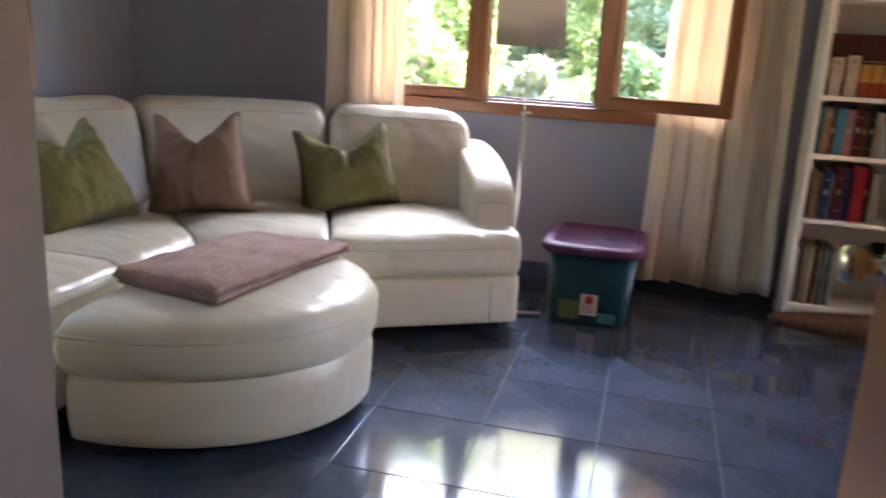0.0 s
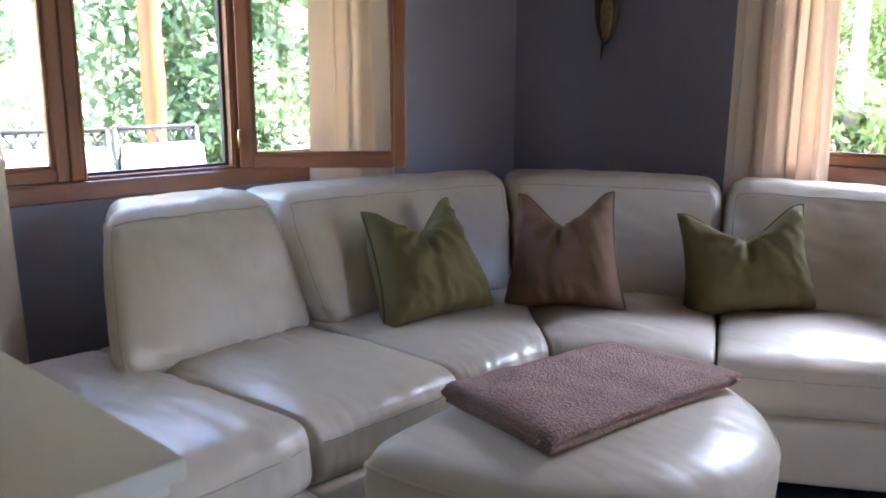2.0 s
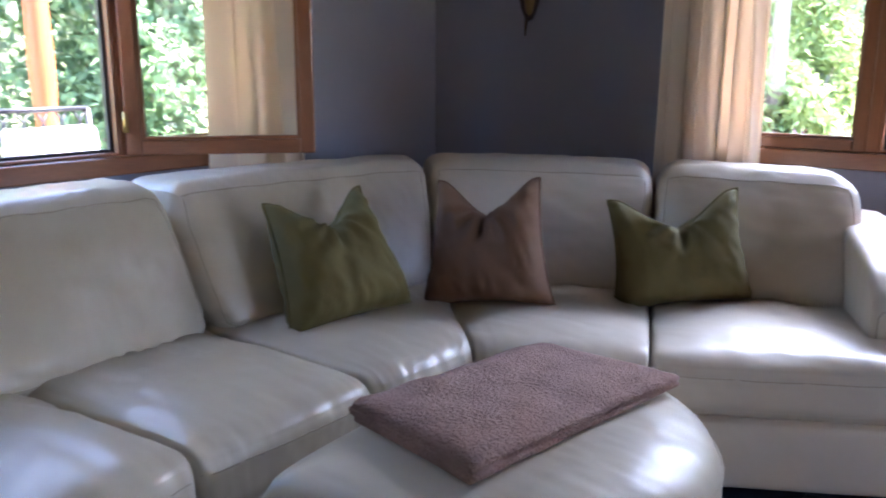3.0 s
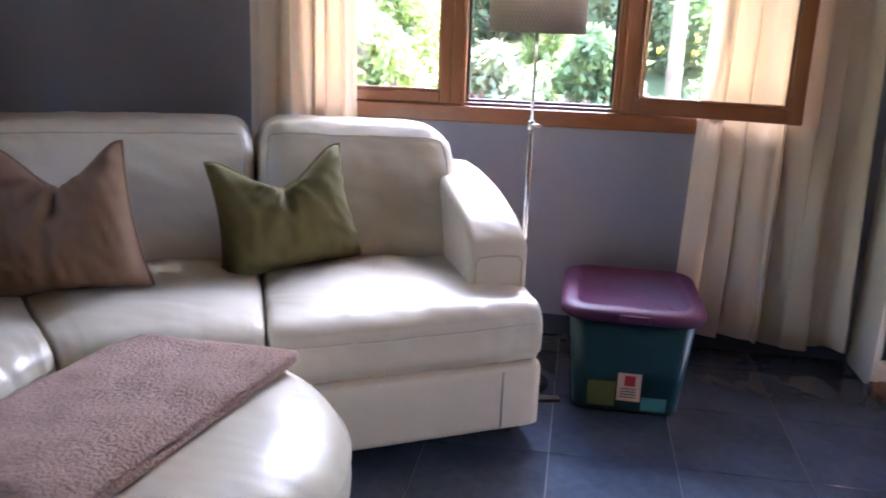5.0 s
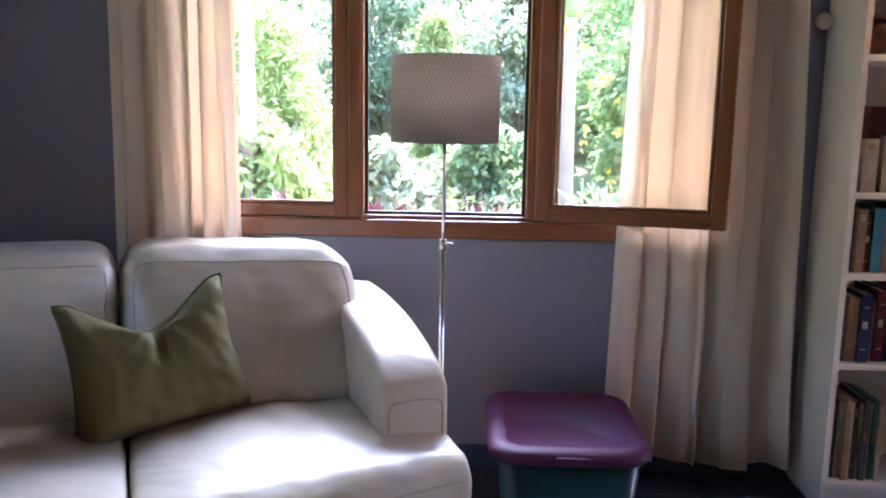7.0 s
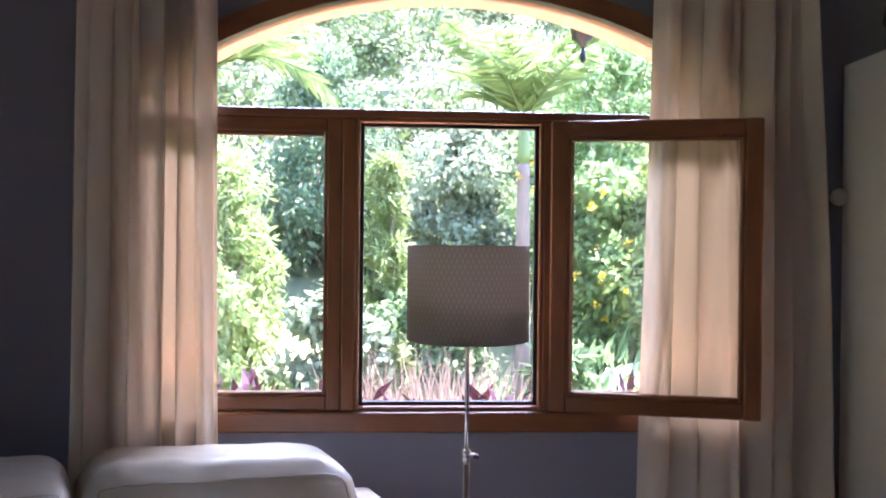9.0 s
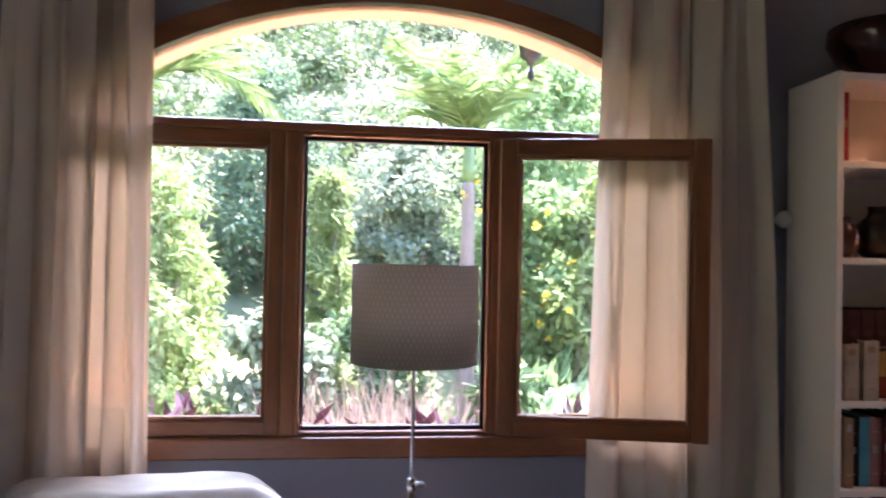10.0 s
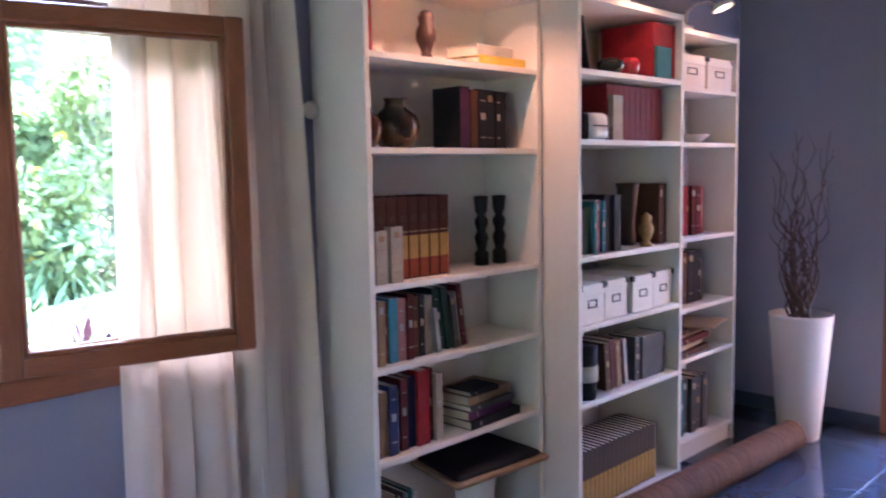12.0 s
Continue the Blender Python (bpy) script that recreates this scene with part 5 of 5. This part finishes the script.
def ground_z(x, y):
    z = -0.35
    if y > 7:
        z += min(70, (y - 7) * 0.42 + max(0, y - 12) * 0.22)
    if x < -10:
        z += min(60, (-10 - x) * 0.4)
    return z


bm = bmesh.new()
n = 80
rows = []
for i in range(n + 1):
    rows.append([bm.verts.new((x, y, ground_z(x, y) + (0.4 * noise.noise(Vector((x * 0.2, y * 0.2, 0))) if y > 9 or x < -10 else 0))) for x, y in ((-150 + 300 * i / n, -150 + 330 * j / n) for j in range(n + 1))])
for a, b in zip(rows, rows[1:]):
    for j in range(n):
        bm.faces.new((a[j], b[j], b[j + 1], a[j + 1])).smooth = True
structure("ground", bm, SOIL, "garden ground rising to a wooded hillside", "ground")


def leaf_material(name, low, high, share=0.35):
    m = bpy.data.materials.new(name)
    m.use_nodes = True
    t = m.node_tree
    b = t.nodes["Principled BSDF"]
    b.inputs["Roughness"].default_value = 0.75
    b.inputs["Specular IOR Level"].default_value = 0.25
    geo, mix = t.nodes.new("ShaderNodeNewGeometry"), t.nodes.new("ShaderNodeMix")
    mix.data_type = "RGBA"
    mix.inputs[6].default_value, mix.inputs[7].default_value = (*low, 1), (*high, 1)
    t.links.new(geo.outputs["Random Per Island"], mix.inputs[0])
    t.links.new(mix.outputs[2], b.inputs["Base Color"])
    translucent(m, high, share)
    tr = [k for k in t.nodes if k.bl_idname == "ShaderNodeBsdfTranslucent"][0]
    t.links.new(mix.outputs[2], tr.inputs["Color"])
    return m


LEAF = leaf_material("mid_green_leaves", (0.09, 0.15, 0.065), (0.20, 0.28, 0.13))
LEAF_GREY = leaf_material("grey_green_leaves", (0.19, 0.23, 0.14), (0.32, 0.37, 0.23))
LEAF_LIME = leaf_material("yellow_green_leaves", (0.15, 0.21, 0.065), (0.30, 0.36, 0.13))
LEAF_FRESH = leaf_material("fresh_green_leaves", (0.12, 0.19, 0.07), (0.26, 0.35, 0.14))
LEAF_DARK = leaf_material("dark_green_leaves", (0.075, 0.115, 0.06), (0.15, 0.21, 0.11))
LEAF_PURPLE = leaf_material("purple_leaves", (0.018, 0.008, 0.015), (0.055, 0.020, 0.038), 0.06)
PALM_LEAF = leaf_material("glossy_palm_leaves", (0.09, 0.145, 0.04), (0.22, 0.28, 0.10), 0.30)
DRY = leaf_material("dry_grass_blades", (0.20, 0.15, 0.11), (0.38, 0.29, 0.23), 0.2)
HILL_GREY = leaf_material("grey_green_scrub_leaves", (0.09, 0.11, 0.065), (0.165, 0.195, 0.115), 0.25)
HILL_GREEN = leaf_material("green_scrub_leaves", (0.075, 0.11, 0.04), (0.155, 0.20, 0.075), 0.25)
HILL_DARK = leaf_material("dark_scrub_leaves", (0.05, 0.075, 0.03), (0.10, 0.14, 0.055), 0.25)
FLOWER = leaf_material("yellow_petals", (0.55, 0.38, 0.02), (0.7, 0.5, 0.05), 0.2)
BARK = material("grey_bark", (0.22, 0.17, 0.13), 0.9, vary=0.3, scale=6, bump=0.5, bump_scale=30, stretch=(1, 1, 0.4))
RNG = np.random.default_rng(7)


def leaves(centres, ways, length, width, facing=None):
    """Vertices and faces of bent leaf blades: a root, two sides and a tip for each; facing: the way that the blades turn their upper side."""
    n = len(centres)
    ways = ways / np.linalg.norm(ways, axis=1, keepdims=True)
    side = np.cross(ways, RNG.normal(size=(n, 3)) if facing is None else facing + RNG.normal(size=(n, 3)) * 0.35)
    side /= np.linalg.norm(side, axis=1, keepdims=True)
    up = np.cross(side, ways)
    length = np.broadcast_to(length, n)[:, None]
    width = np.broadcast_to(width, n)[:, None]
    root, tip = centres, centres + ways * length - up * length * 0.12
    a, b = centres + ways * length * 0.45 + side * width / 2, centres + ways * length * 0.45 - side * width / 2
    verts = np.stack([root, a, tip, b], 1).reshape(-1, 3)
    k = 4 * np.arange(n)[:, None]
    faces = np.concatenate([k + [0, 1, 3], k + [1, 2, 3]], 1).reshape(-1, 3)
    return verts, faces


def leaf_mesh(name, verts, faces, mat_):
    me = bpy.data.meshes.new(name)
    me.from_pydata(verts.tolist(), [], faces.tolist())
    me.materials.append(mat_)
    return me


def blob_leaves(centres, radii, per, length, width):
    """Leaves spread over the shells of many clumps."""
    c = np.repeat(np.asarray(centres, float), per, 0)
    r = np.repeat(np.asarray(radii, float), per, 0)
    d = RNG.normal(size=(len(c), 3))
    d /= np.linalg.norm(d, axis=1, keepdims=True)
    p = c + d * r * RNG.uniform(0.55, 1.05, (len(c), 1))
    way = d * 0.5 + RNG.normal(size=d.shape) * 0.8 - np.array([0, 0, 0.35])
    return leaves(p, way, length * RNG.uniform(0.6, 1.3, len(c)), width * RNG.uniform(0.6, 1.3, len(c)), d + np.array([0, 0, 0.35]))


def stuff(name, verts, faces, mat_, label, category):
    return tagged(new(name, leaf_mesh(name, verts, faces, mat_)), label, category, "", "stuff")


# pale sunlit bank at the side of the garden bed
bm = bmesh.new()
rows = []
for i in range(25):
    row = []
    for j in range(25):
        u, v = i / 24, j / 24
        x, y = 1.25 + 3.4 * u, 2.5 + 2.3 * v
        rim = min(1.0, 7 * min(u, 1 - u, v, 1 - v))
        row.append(bm.verts.new((x, y, -0.42 + rim * (0.25 + 0.75 * v) * 1.0 + 0.10 * noise.noise(Vector((x * 2.2, y * 2.2, 0))))))
    rows.append(row)
for a, b in zip(rows, rows[1:]):
    for j in range(24):
        bm.faces.new((a[j], b[j], b[j + 1], a[j + 1])).smooth = True
structure("garden_bank", bm, material("pale_sand", (0.36, 0.33, 0.26), 0.95, vary=0.25, scale=4, bump=0.5, bump_scale=40, relief=0.02), "pale sandy garden bank in the sun", "ground")

# hillside scrub beyond the garden, three kinds mixed
for mat_, count, label, size in ((HILL_GREY, 280, "grey-green scrub covering the hillside", 0.30), (HILL_GREEN, 270, "green scrub covering the hillside", 0.30), (HILL_DARK, 200, "dark green scrub covering the hillside", 0.28)):
    y = 10.5 + 26 * RNG.random(count) ** 1.5
    x = (RNG.random(count) - 0.5) * (10 + 0.95 * y) + 0.3
    c = np.stack([x, y, [ground_z(a, b) for a, b in zip(x, y)]], 1) + np.array([0, 0, 0.5])
    r = RNG.uniform(0.5, 1.25, (count, 1)) * np.array([[1.15, 1.0, 0.8]])
    stuff("hillside_scrub", *blob_leaves(c, r, 230, size * 0.62, size * 0.36), mat_, label, "scrub")
# garden behind the veranda
for mat_, count, label in ((LEAF, 150, "green garden shrubs beyond the veranda"), (LEAF_GREY, 110, "grey-green garden shrubs beyond the veranda")):
    x = -8.0 - 9 * RNG.random(count)
    y = -5 + 14 * RNG.random(count)
    z = np.array([ground_z(a, b) for a, b in zip(x, y)]) + 4.6 * RNG.random(count) ** 1.3
    stuff("garden_shrubs", *blob_leaves(np.stack([x, y, z], 1), RNG.uniform(0.4, 0.9, (count, 1)) * np.ones((1, 3)), 120, 0.20, 0.09), mat_, label, "shrubs")


def plant(name, at, centres, radii, per, length, width, mat_, label, category, stems=(), stem_r=0.02):
    """A shrub or small tree: stems and a crown of many leaves."""
    p = thing(name, at, label, category)
    at = np.array(at)
    ob = new("crown", leaf_mesh("crown", *blob_leaves(np.asarray(centres, float), radii, per, length, width), mat_))
    ob.parent = p
    for st in stems:
        q = part("stem", tube(st, stem_r, 7, None, stem_r * 0.4), BARK)
        q.parent = p
    return p


def bush(name, at, height, spread, clumps, per, length, width, mat_, label, category, seed, upright=1.0):
    rng = random.Random(seed)
    c, r, st = [], [], []
    for k in range(clumps):
        u = (k + 0.5) / clumps
        w = spread * math.sin(math.pi * (0.18 + 0.80 * u)) ** upright
        a, d = rng.uniform(0, 6.28), w * math.sqrt(rng.random())
        c.append((d * math.cos(a), d * math.sin(a), height * (0.06 + 0.92 * u)))
        s_ = spread * rng.uniform(0.26, 0.44)
        r.append((s_, s_, s_ * 0.85))
        if k % 4 == 0:
            st.append([(0, 0, -0.1), (c[-1][0] * 0.4, c[-1][1] * 0.4, c[-1][2] * 0.6), c[-1]])
    return plant(name, at, c, r, per, length, width, mat_, label, category, st)


def g(x, y):
    return (x, y, ground_z(x, y))


bush("bamboo_shrub", g(-0.30, 6.2), 2.75, 0.30, 26, 210, 0.17, 0.028, LEAF_LIME, "tall yellow-green bamboo shrub in the garden", "shrub", 1, 0.7)
bush("garden_tree", g(0.84, 9.4), 2.5, 0.95, 60, 260, 0.12, 0.055, LEAF_GREY, "round grey-green tree behind the garden", "tree", 2, 0.8)
bush("garden_tree", g(-1.3, 10.2), 3.4, 1.1, 44, 200, 0.13, 0.05, LEAF_DARK, "dark green tree behind the garden", "tree", 3, 0.8)
bush("garden_tree", g(2.6, 8.6), 4.0, 1.2, 60, 230, 0.12, 0.05, LEAF_FRESH, "leafy green tree behind the garden", "tree", 4, 0.7)
bush("garden_shrub", g(-2.35, 6.6), 2.9, 0.75, 40, 200, 0.15, 0.035, LEAF_LIME, "feathery yellow-green shrub in the garden", "shrub", 5, 0.6)
bush("garden_shrub", g(-3.3, 5.8), 2.4, 0.8, 34, 200, 0.14, 0.04, LEAF, "layered green shrub in the garden", "shrub", 6, 0.6)
bush("garden_shrub", g(-1.7, 4.2), 1.45, 0.62, 26, 200, 0.12, 0.05, LEAF_LIME, "light green shrub in the garden", "shrub", 7, 0.6)
bush("garden_shrub", g(-0.75, 4.6), 1.35, 0.5, 24, 170, 0.11, 0.07, LEAF_GREY, "broad-leaved grey-green shrub in the garden", "shrub", 8, 0.6)
bush("garden_shrub", g(0.25, 5.4), 1.5, 0.62, 26, 170, 0.12, 0.06, LEAF, "low green shrub in the garden", "shrub", 9, 0.6)
bush("garden_shrub", g(1.95, 5.6), 2.5, 0.66, 40, 200, 0.12, 0.055, LEAF_FRESH, "green shrub with small yellow flowers", "shrub", 10, 0.6)
bush("garden_shrub", g(1.1, 3.4), 1.0, 0.3, 12, 120, 0.22, 0.06, LEAF, "young green plant in the garden bed", "shrub", 11, 0.6)
bush("garden_shrub", g(2.6, 5.0), 2.9, 0.7, 40, 200, 0.13, 0.05, LEAF_LIME, "light green shrub in the garden", "shrub", 12, 0.6)
bush("garden_shrub", g(-4.6, 4.0), 2.6, 0.9, 40, 200, 0.14, 0.05, LEAF, "green shrub in the garden", "shrub", 13, 0.6)
bush("garden_shrub", g(3.9, 5.6), 3.2, 1.0, 46, 200, 0.14, 0.055, LEAF, "green shrub in the garden", "shrub", 14, 0.6)
c = np.stack([1.75 + RNG.normal(0, 0.45, 45), 5.15 + RNG.normal(0, 0.25, 45), RNG.uniform(0.4, 2.3, 45)], 1)
stuff("yellow_flowers", *blob_leaves(c, np.full((45, 3), 0.025), 8, 0.04, 0.035), FLOWER, "small yellow flowers among the shrubs", "flowers")
c = np.stack([RNG.uniform(-0.45, 0.55, 900), RNG.uniform(2.6, 3.3, 900), np.full(900, -0.35)], 1)
w = np.stack([RNG.normal(0, 0.35, 900), RNG.normal(0, 0.35, 900), np.ones(900)], 1)
stuff("dry_grass", *leaves(c, w, RNG.uniform(0.6, 1.15, 900), 0.020), DRY, "clump of dry tan grass in the garden bed", "grass")
c = np.stack([RNG.uniform(-4, 4, 2600), RNG.uniform(2.2, 6.5, 2600), np.full(2600, -0.36)], 1)
w = np.stack([RNG.normal(0, 0.5, 2600), RNG.normal(0, 0.5, 2600), np.ones(2600)], 1)
stuff("low_plants", *leaves(c, w, RNG.uniform(0.15, 0.55, 2600), 0.05), LEAF, "low green plants covering the garden bed", "plants")


def palm(at, height, fronds, length, seed, label, lift=(0.55, 1.42), droop=0.75):
    """A slender palm: ringed trunk, green shaft and arching feather fronds."""
    rng = random.Random(seed)
    p = thing("palm_tree", at, label, "palm tree")
    trunk = lathe([(0.085 - 0.03 * k / 24 + (0.006 if k % 2 else 0), height * k / 24) for k in range(25)], 12)
    part("trunk", trunk, BARK).parent = p
    part("crownshaft", lathe([(0.05, height - 0.02), (0.062, height + 0.1), (0.04, height + 0.45), (0.0, height + 0.5)], 12), material("green_palm_shaft", (0.14, 0.20, 0.06), 0.5)).parent = p
    for k in range(fronds):
        a = 2 * math.pi * k / fronds + rng.uniform(-0.3, 0.3)
        rise = rng.uniform(*lift)
        pts = []
        for i in range(15):
            u = i / 14
            d = length * (u - 0.18 * u * u) * math.cos(rise * (1 - 0.5 * u))
            z = height + 0.4 + length * (math.sin(rise) * u - droop * u * u * (1.15 - 0.35 * rise))
            pts.append(np.array([d * math.cos(a), d * math.sin(a), z]))
        fr_ = part("frond", tube(pts, 0.014, 5, None, 0.003), PALM_LEAF)
        fr_.parent = p
        c, w, l = [], [], []
        for i in range(2, 44):
            u = i / 43
            q = u * 14
            j = min(13, int(q))
            base = pts[j] + (pts[j + 1] - pts[j]) * (q - j)
            along = pts[j + 1] - pts[j]
            along /= np.linalg.norm(along)
            side = np.cross(along, (0, 0, 1))
            side /= max(1e-6, np.linalg.norm(side))
            for sgn in (-1, 1):
                c.append(base + np.array([0, 0, 0.004]))
                w.append(along * 0.75 + sgn * side + np.array([0, 0, 0.25 - 0.9 * u + rng.uniform(-0.15, 0.15)]))
                l.append(length * 0.30 * math.sin(math.pi * min(0.97, 0.12 + 0.85 * u)) ** 0.6)
        lf = new("leaflet_fan", leaf_mesh("leaflet_fan", *leaves(np.array(c), np.array(w), np.array(l), 0.036), PALM_LEAF))
        lf.parent = fr_
    return p


palm(g(0.99, 5.0), 2.55, 17, 1.2, 21, "slender palm with arching fronds in the garden", (0.65, 1.5), 0.30)
palm(g(-1.80, 4.0), 2.70, 16, 1.45, 22, "palm with drooping yellow-green fronds in the garden")

x, y = RNG.uniform(1.45, 4.4, 520), RNG.uniform(2.75, 4.6, 520)
c = np.stack([x, y, -0.42 + (0.25 + 0.75 * (y - 2.5) / 2.3) - 0.06], 1)
w = np.stack([RNG.normal(0, 0.6, 520), RNG.normal(0, 0.6, 520), np.ones(520)], 1)
stuff("low_plants", *leaves(c, w, RNG.uniform(0.12, 0.32, 520), 0.05), LEAF_FRESH, "scattered green plants on the pale bank", "plants")

# ---- planter with purple foliage under the north window ----
PL = thing("window_planter", (-0.03, 0.52, 0), "narrow plastered planter below the window", "planter")
part("box", boxed(-1.3, 1.3, 0.34, 0.72, -0.4, 0.74, bevel=0.01), REVEAL, PL)
for x0, x1, count in ((-0.98, -0.42, 46), (-0.36, -0.1, 16), (0.06, 0.3, 18), (0.32, 0.95, 40)):
    c = np.stack([RNG.uniform(x0, x1, count), RNG.uniform(0.40, 0.68, count), np.full(count, 0.72) + RNG.random(count) * 0.14], 1)
    w = np.stack([RNG.normal(0, 0.8, count), RNG.normal(0, 0.5, count), np.full(count, 0.9)], 1)
    stuff("purple_foliage", *leaves(c, w, RNG.uniform(0.08, 0.135, count), 0.036), LEAF_PURPLE, "purple-leaved trailing plants in the planter", "plants")

# ---- hanging lantern outside the arch ----
LT = thing("hanging_lantern", (0.568, 0.79, 2.3), "black metal lantern hanging under the eaves", "lantern")
part("body", lathe([(0, -0.055), (0.012, -0.05), (0.02, -0.03), (0.045, -0.02), (0.06, 0.07), (0.075, 0.075), (0.02, 0.13), (0.0, 0.14)], 6, None, (0.568, 0.79, 2.31)), BLACK, LT)
part("finial", lathe([(0, -0.12), (0.016, -0.10), (0.012, -0.075), (0.006, -0.05), (0, -0.05)], 8, None, (0.568, 0.79, 2.31)), BLACK, LT)
part("chain", tube([(0.568, 0.79, 2.44), (0.568, 0.79, 3.31)], 0.005, 6), BLACK, LT)
structure("eaves", boxed(-3.0, 4.6, 0.26, 0.9, 3.30, 3.38), WOOD_X, "wooden eaves over the north wall", "eaves")

# ---- veranda outside the west window ----
structure("veranda_floor", boxed(-4.8, LEFT - 0.26, -5.0, 1.0, -0.35, -0.05, bevel=0.01), material("veranda_tile", (0.45, 0.36, 0.30), 0.6, vary=0.1), "pale paved veranda floor", "veranda")
POST = thing("veranda_post", (-4.5, -0.98, -0.05), "peeled log post of the veranda, orange in the sun", "post")
LOG = material("peeled_orange_log", (0.36, 0.095, 0.02), 0.6, vary=0.25, scale=5, stretch=(2, 2, 0.6), bump=0.2, bump_scale=20)
rng = random.Random(3)
part("log", lathe([(0.068 + 0.008 * math.sin(k * 1.7) + rng.uniform(-0.004, 0.006), -0.05 + 3.2 * k / 20) for k in range(21)], 12, None, (-4.5, -0.98, 0)), LOG, POST)


def garden_chair(m):
    """A black metal armchair with a white back cushion and a lattice top."""
    ch = thing("veranda_chair", Matrix(), "black metal veranda chair with white cushions", "chair", "veranda chairs")
    for x in (-0.25, 0.25):
        part("leg", tube([(x, -0.25, 0), (x, -0.25, 0.62)], 0.014, 8), BLACK, ch)
        part("leg", tube([(x, 0.24, 0), (x, 0.25, 0.45), (x, 0.30, 1.06)], 0.016, 8), BLACK, ch)
        part("armrest", tube([(x, -0.27, 0.62), (x, 0.27, 0.64)], 0.016, 8), BLACK, ch)
    top = bmesh.new()
    tube([(-0.25, 0.30, 1.06), (0.25, 0.30, 1.06)], 0.013, 8, top)
    tube([(-0.25, 0.285, 0.93), (0.25, 0.285, 0.93)], 0.009, 8, top)
    for k in range(5):
        x = -0.2 + 0.1 * k
        tube([(x - 0.035, 0.29, 0.93), (x + 0.035, 0.30, 1.06)], 0.006, 6, top)
        tube([(x + 0.035, 0.29, 0.93), (x - 0.035, 0.30, 1.06)], 0.006, 6, top)
    part("back_rail", top, BLACK, ch)
    part("seat_frame", boxed(-0.25, 0.25, -0.25, 0.25, 0.40, 0.43, bevel=0.005), BLACK, ch)
    part("seat_cushion", soft_block([(-0.25, -0.26, 0.43), (0.25, -0.26, 0.43), (0.25, 0.24, 0.43), (-0.25, 0.24, 0.43), (-0.25, -0.26, 0.53), (0.25, -0.26, 0.53), (0.25, 0.24, 0.53), (-0.25, 0.24, 0.53)], 0.04, n=6), CLOTH_OUT, ch)
    part("back_cushion", soft_block([(-0.24, 0.14, 0.5), (0.24, 0.14, 0.5), (0.24, 0.25, 0.5), (-0.24, 0.25, 0.5), (-0.24, 0.20, 0.98), (0.24, 0.20, 0.98), (0.24, 0.29, 0.98), (-0.24, 0.29, 0.98)], 0.04, (0, 0.02, 0), 0.008, n=8), CLOTH_OUT, ch)
    ch.matrix_basis = m
    return ch


CLOTH_OUT = material("white_outdoor_cloth", (0.42, 0.41, 0.40), 0.8, vary=0.06, scale=6)
first = garden_chair(pose(-3.45, -1.95, -0.05, 0, 0, 84))
copy_thing(first, pose(-3.50, -1.33, -0.05, 0, 0, 95))
TR = thing("garden_tree", (-6.0, -0.80, -0.35), "slanting pale tree trunk beyond the veranda", "tree")
part("trunk", tube([(-6.0, -0.80, -0.4), (-6.0, -1.02, 0.6), (-6.0, -1.15, 1.6), (-6.05, -1.35, 2.8), (-6.1, -1.6, 4.8)], 0.085, 10, None, 0.06), BARK, TR)
ob = part("crown", bmesh.new(), LEAF, TR)
vf = blob_leaves(np.array([(-6.1 + RNG.normal(0, 0.7), -1.6 + RNG.normal(0, 0.7), 4.8 + RNG.normal(0, 0.5)) for _ in range(26)]), np.full((26, 3), 0.5), 130, 0.16, 0.07)
ob.data = leaf_mesh("crown", *vf, LEAF)
bush("garden_tree", g(-8.2, 1.9), 5.2, 1.1, 70, 200, 0.16, 0.07, LEAF, "leafy green tree beyond the veranda", "tree", 31, 0.6)
bush("garden_tree", g(-7.4, 3.9), 4.6, 0.8, 60, 200, 0.16, 0.07, LEAF_DARK, "dark green cypress-like tree beyond the veranda", "tree", 32, 0.6)

# ---- floor tiles ----
PX, PY = 0.37, 0.40
tile_mesh = mesh_of("tile", boxed(-PX / 2 + 0.0015, PX / 2 - 0.0015, -PY / 2 + 0.0015, PY / 2 - 0.0015, -0.008, 0.0, bevel=0.0012), TILE)
for i in range(-7, 12):
    for j in range(-9, 5):
        x, y = 0.12 + PX * (i + 0.5), -1.79 + PY * (j + 0.5)
        if LEFT - 0.2 < x < RIGHT + 0.1 and y < 0.2 and (y > BACK - 0.3 or -1.4 < x < 1.7):
            ob = new("tile", tile_mesh)
            ob.parent = floor
            ob.matrix_basis = pose(x, y, 0)
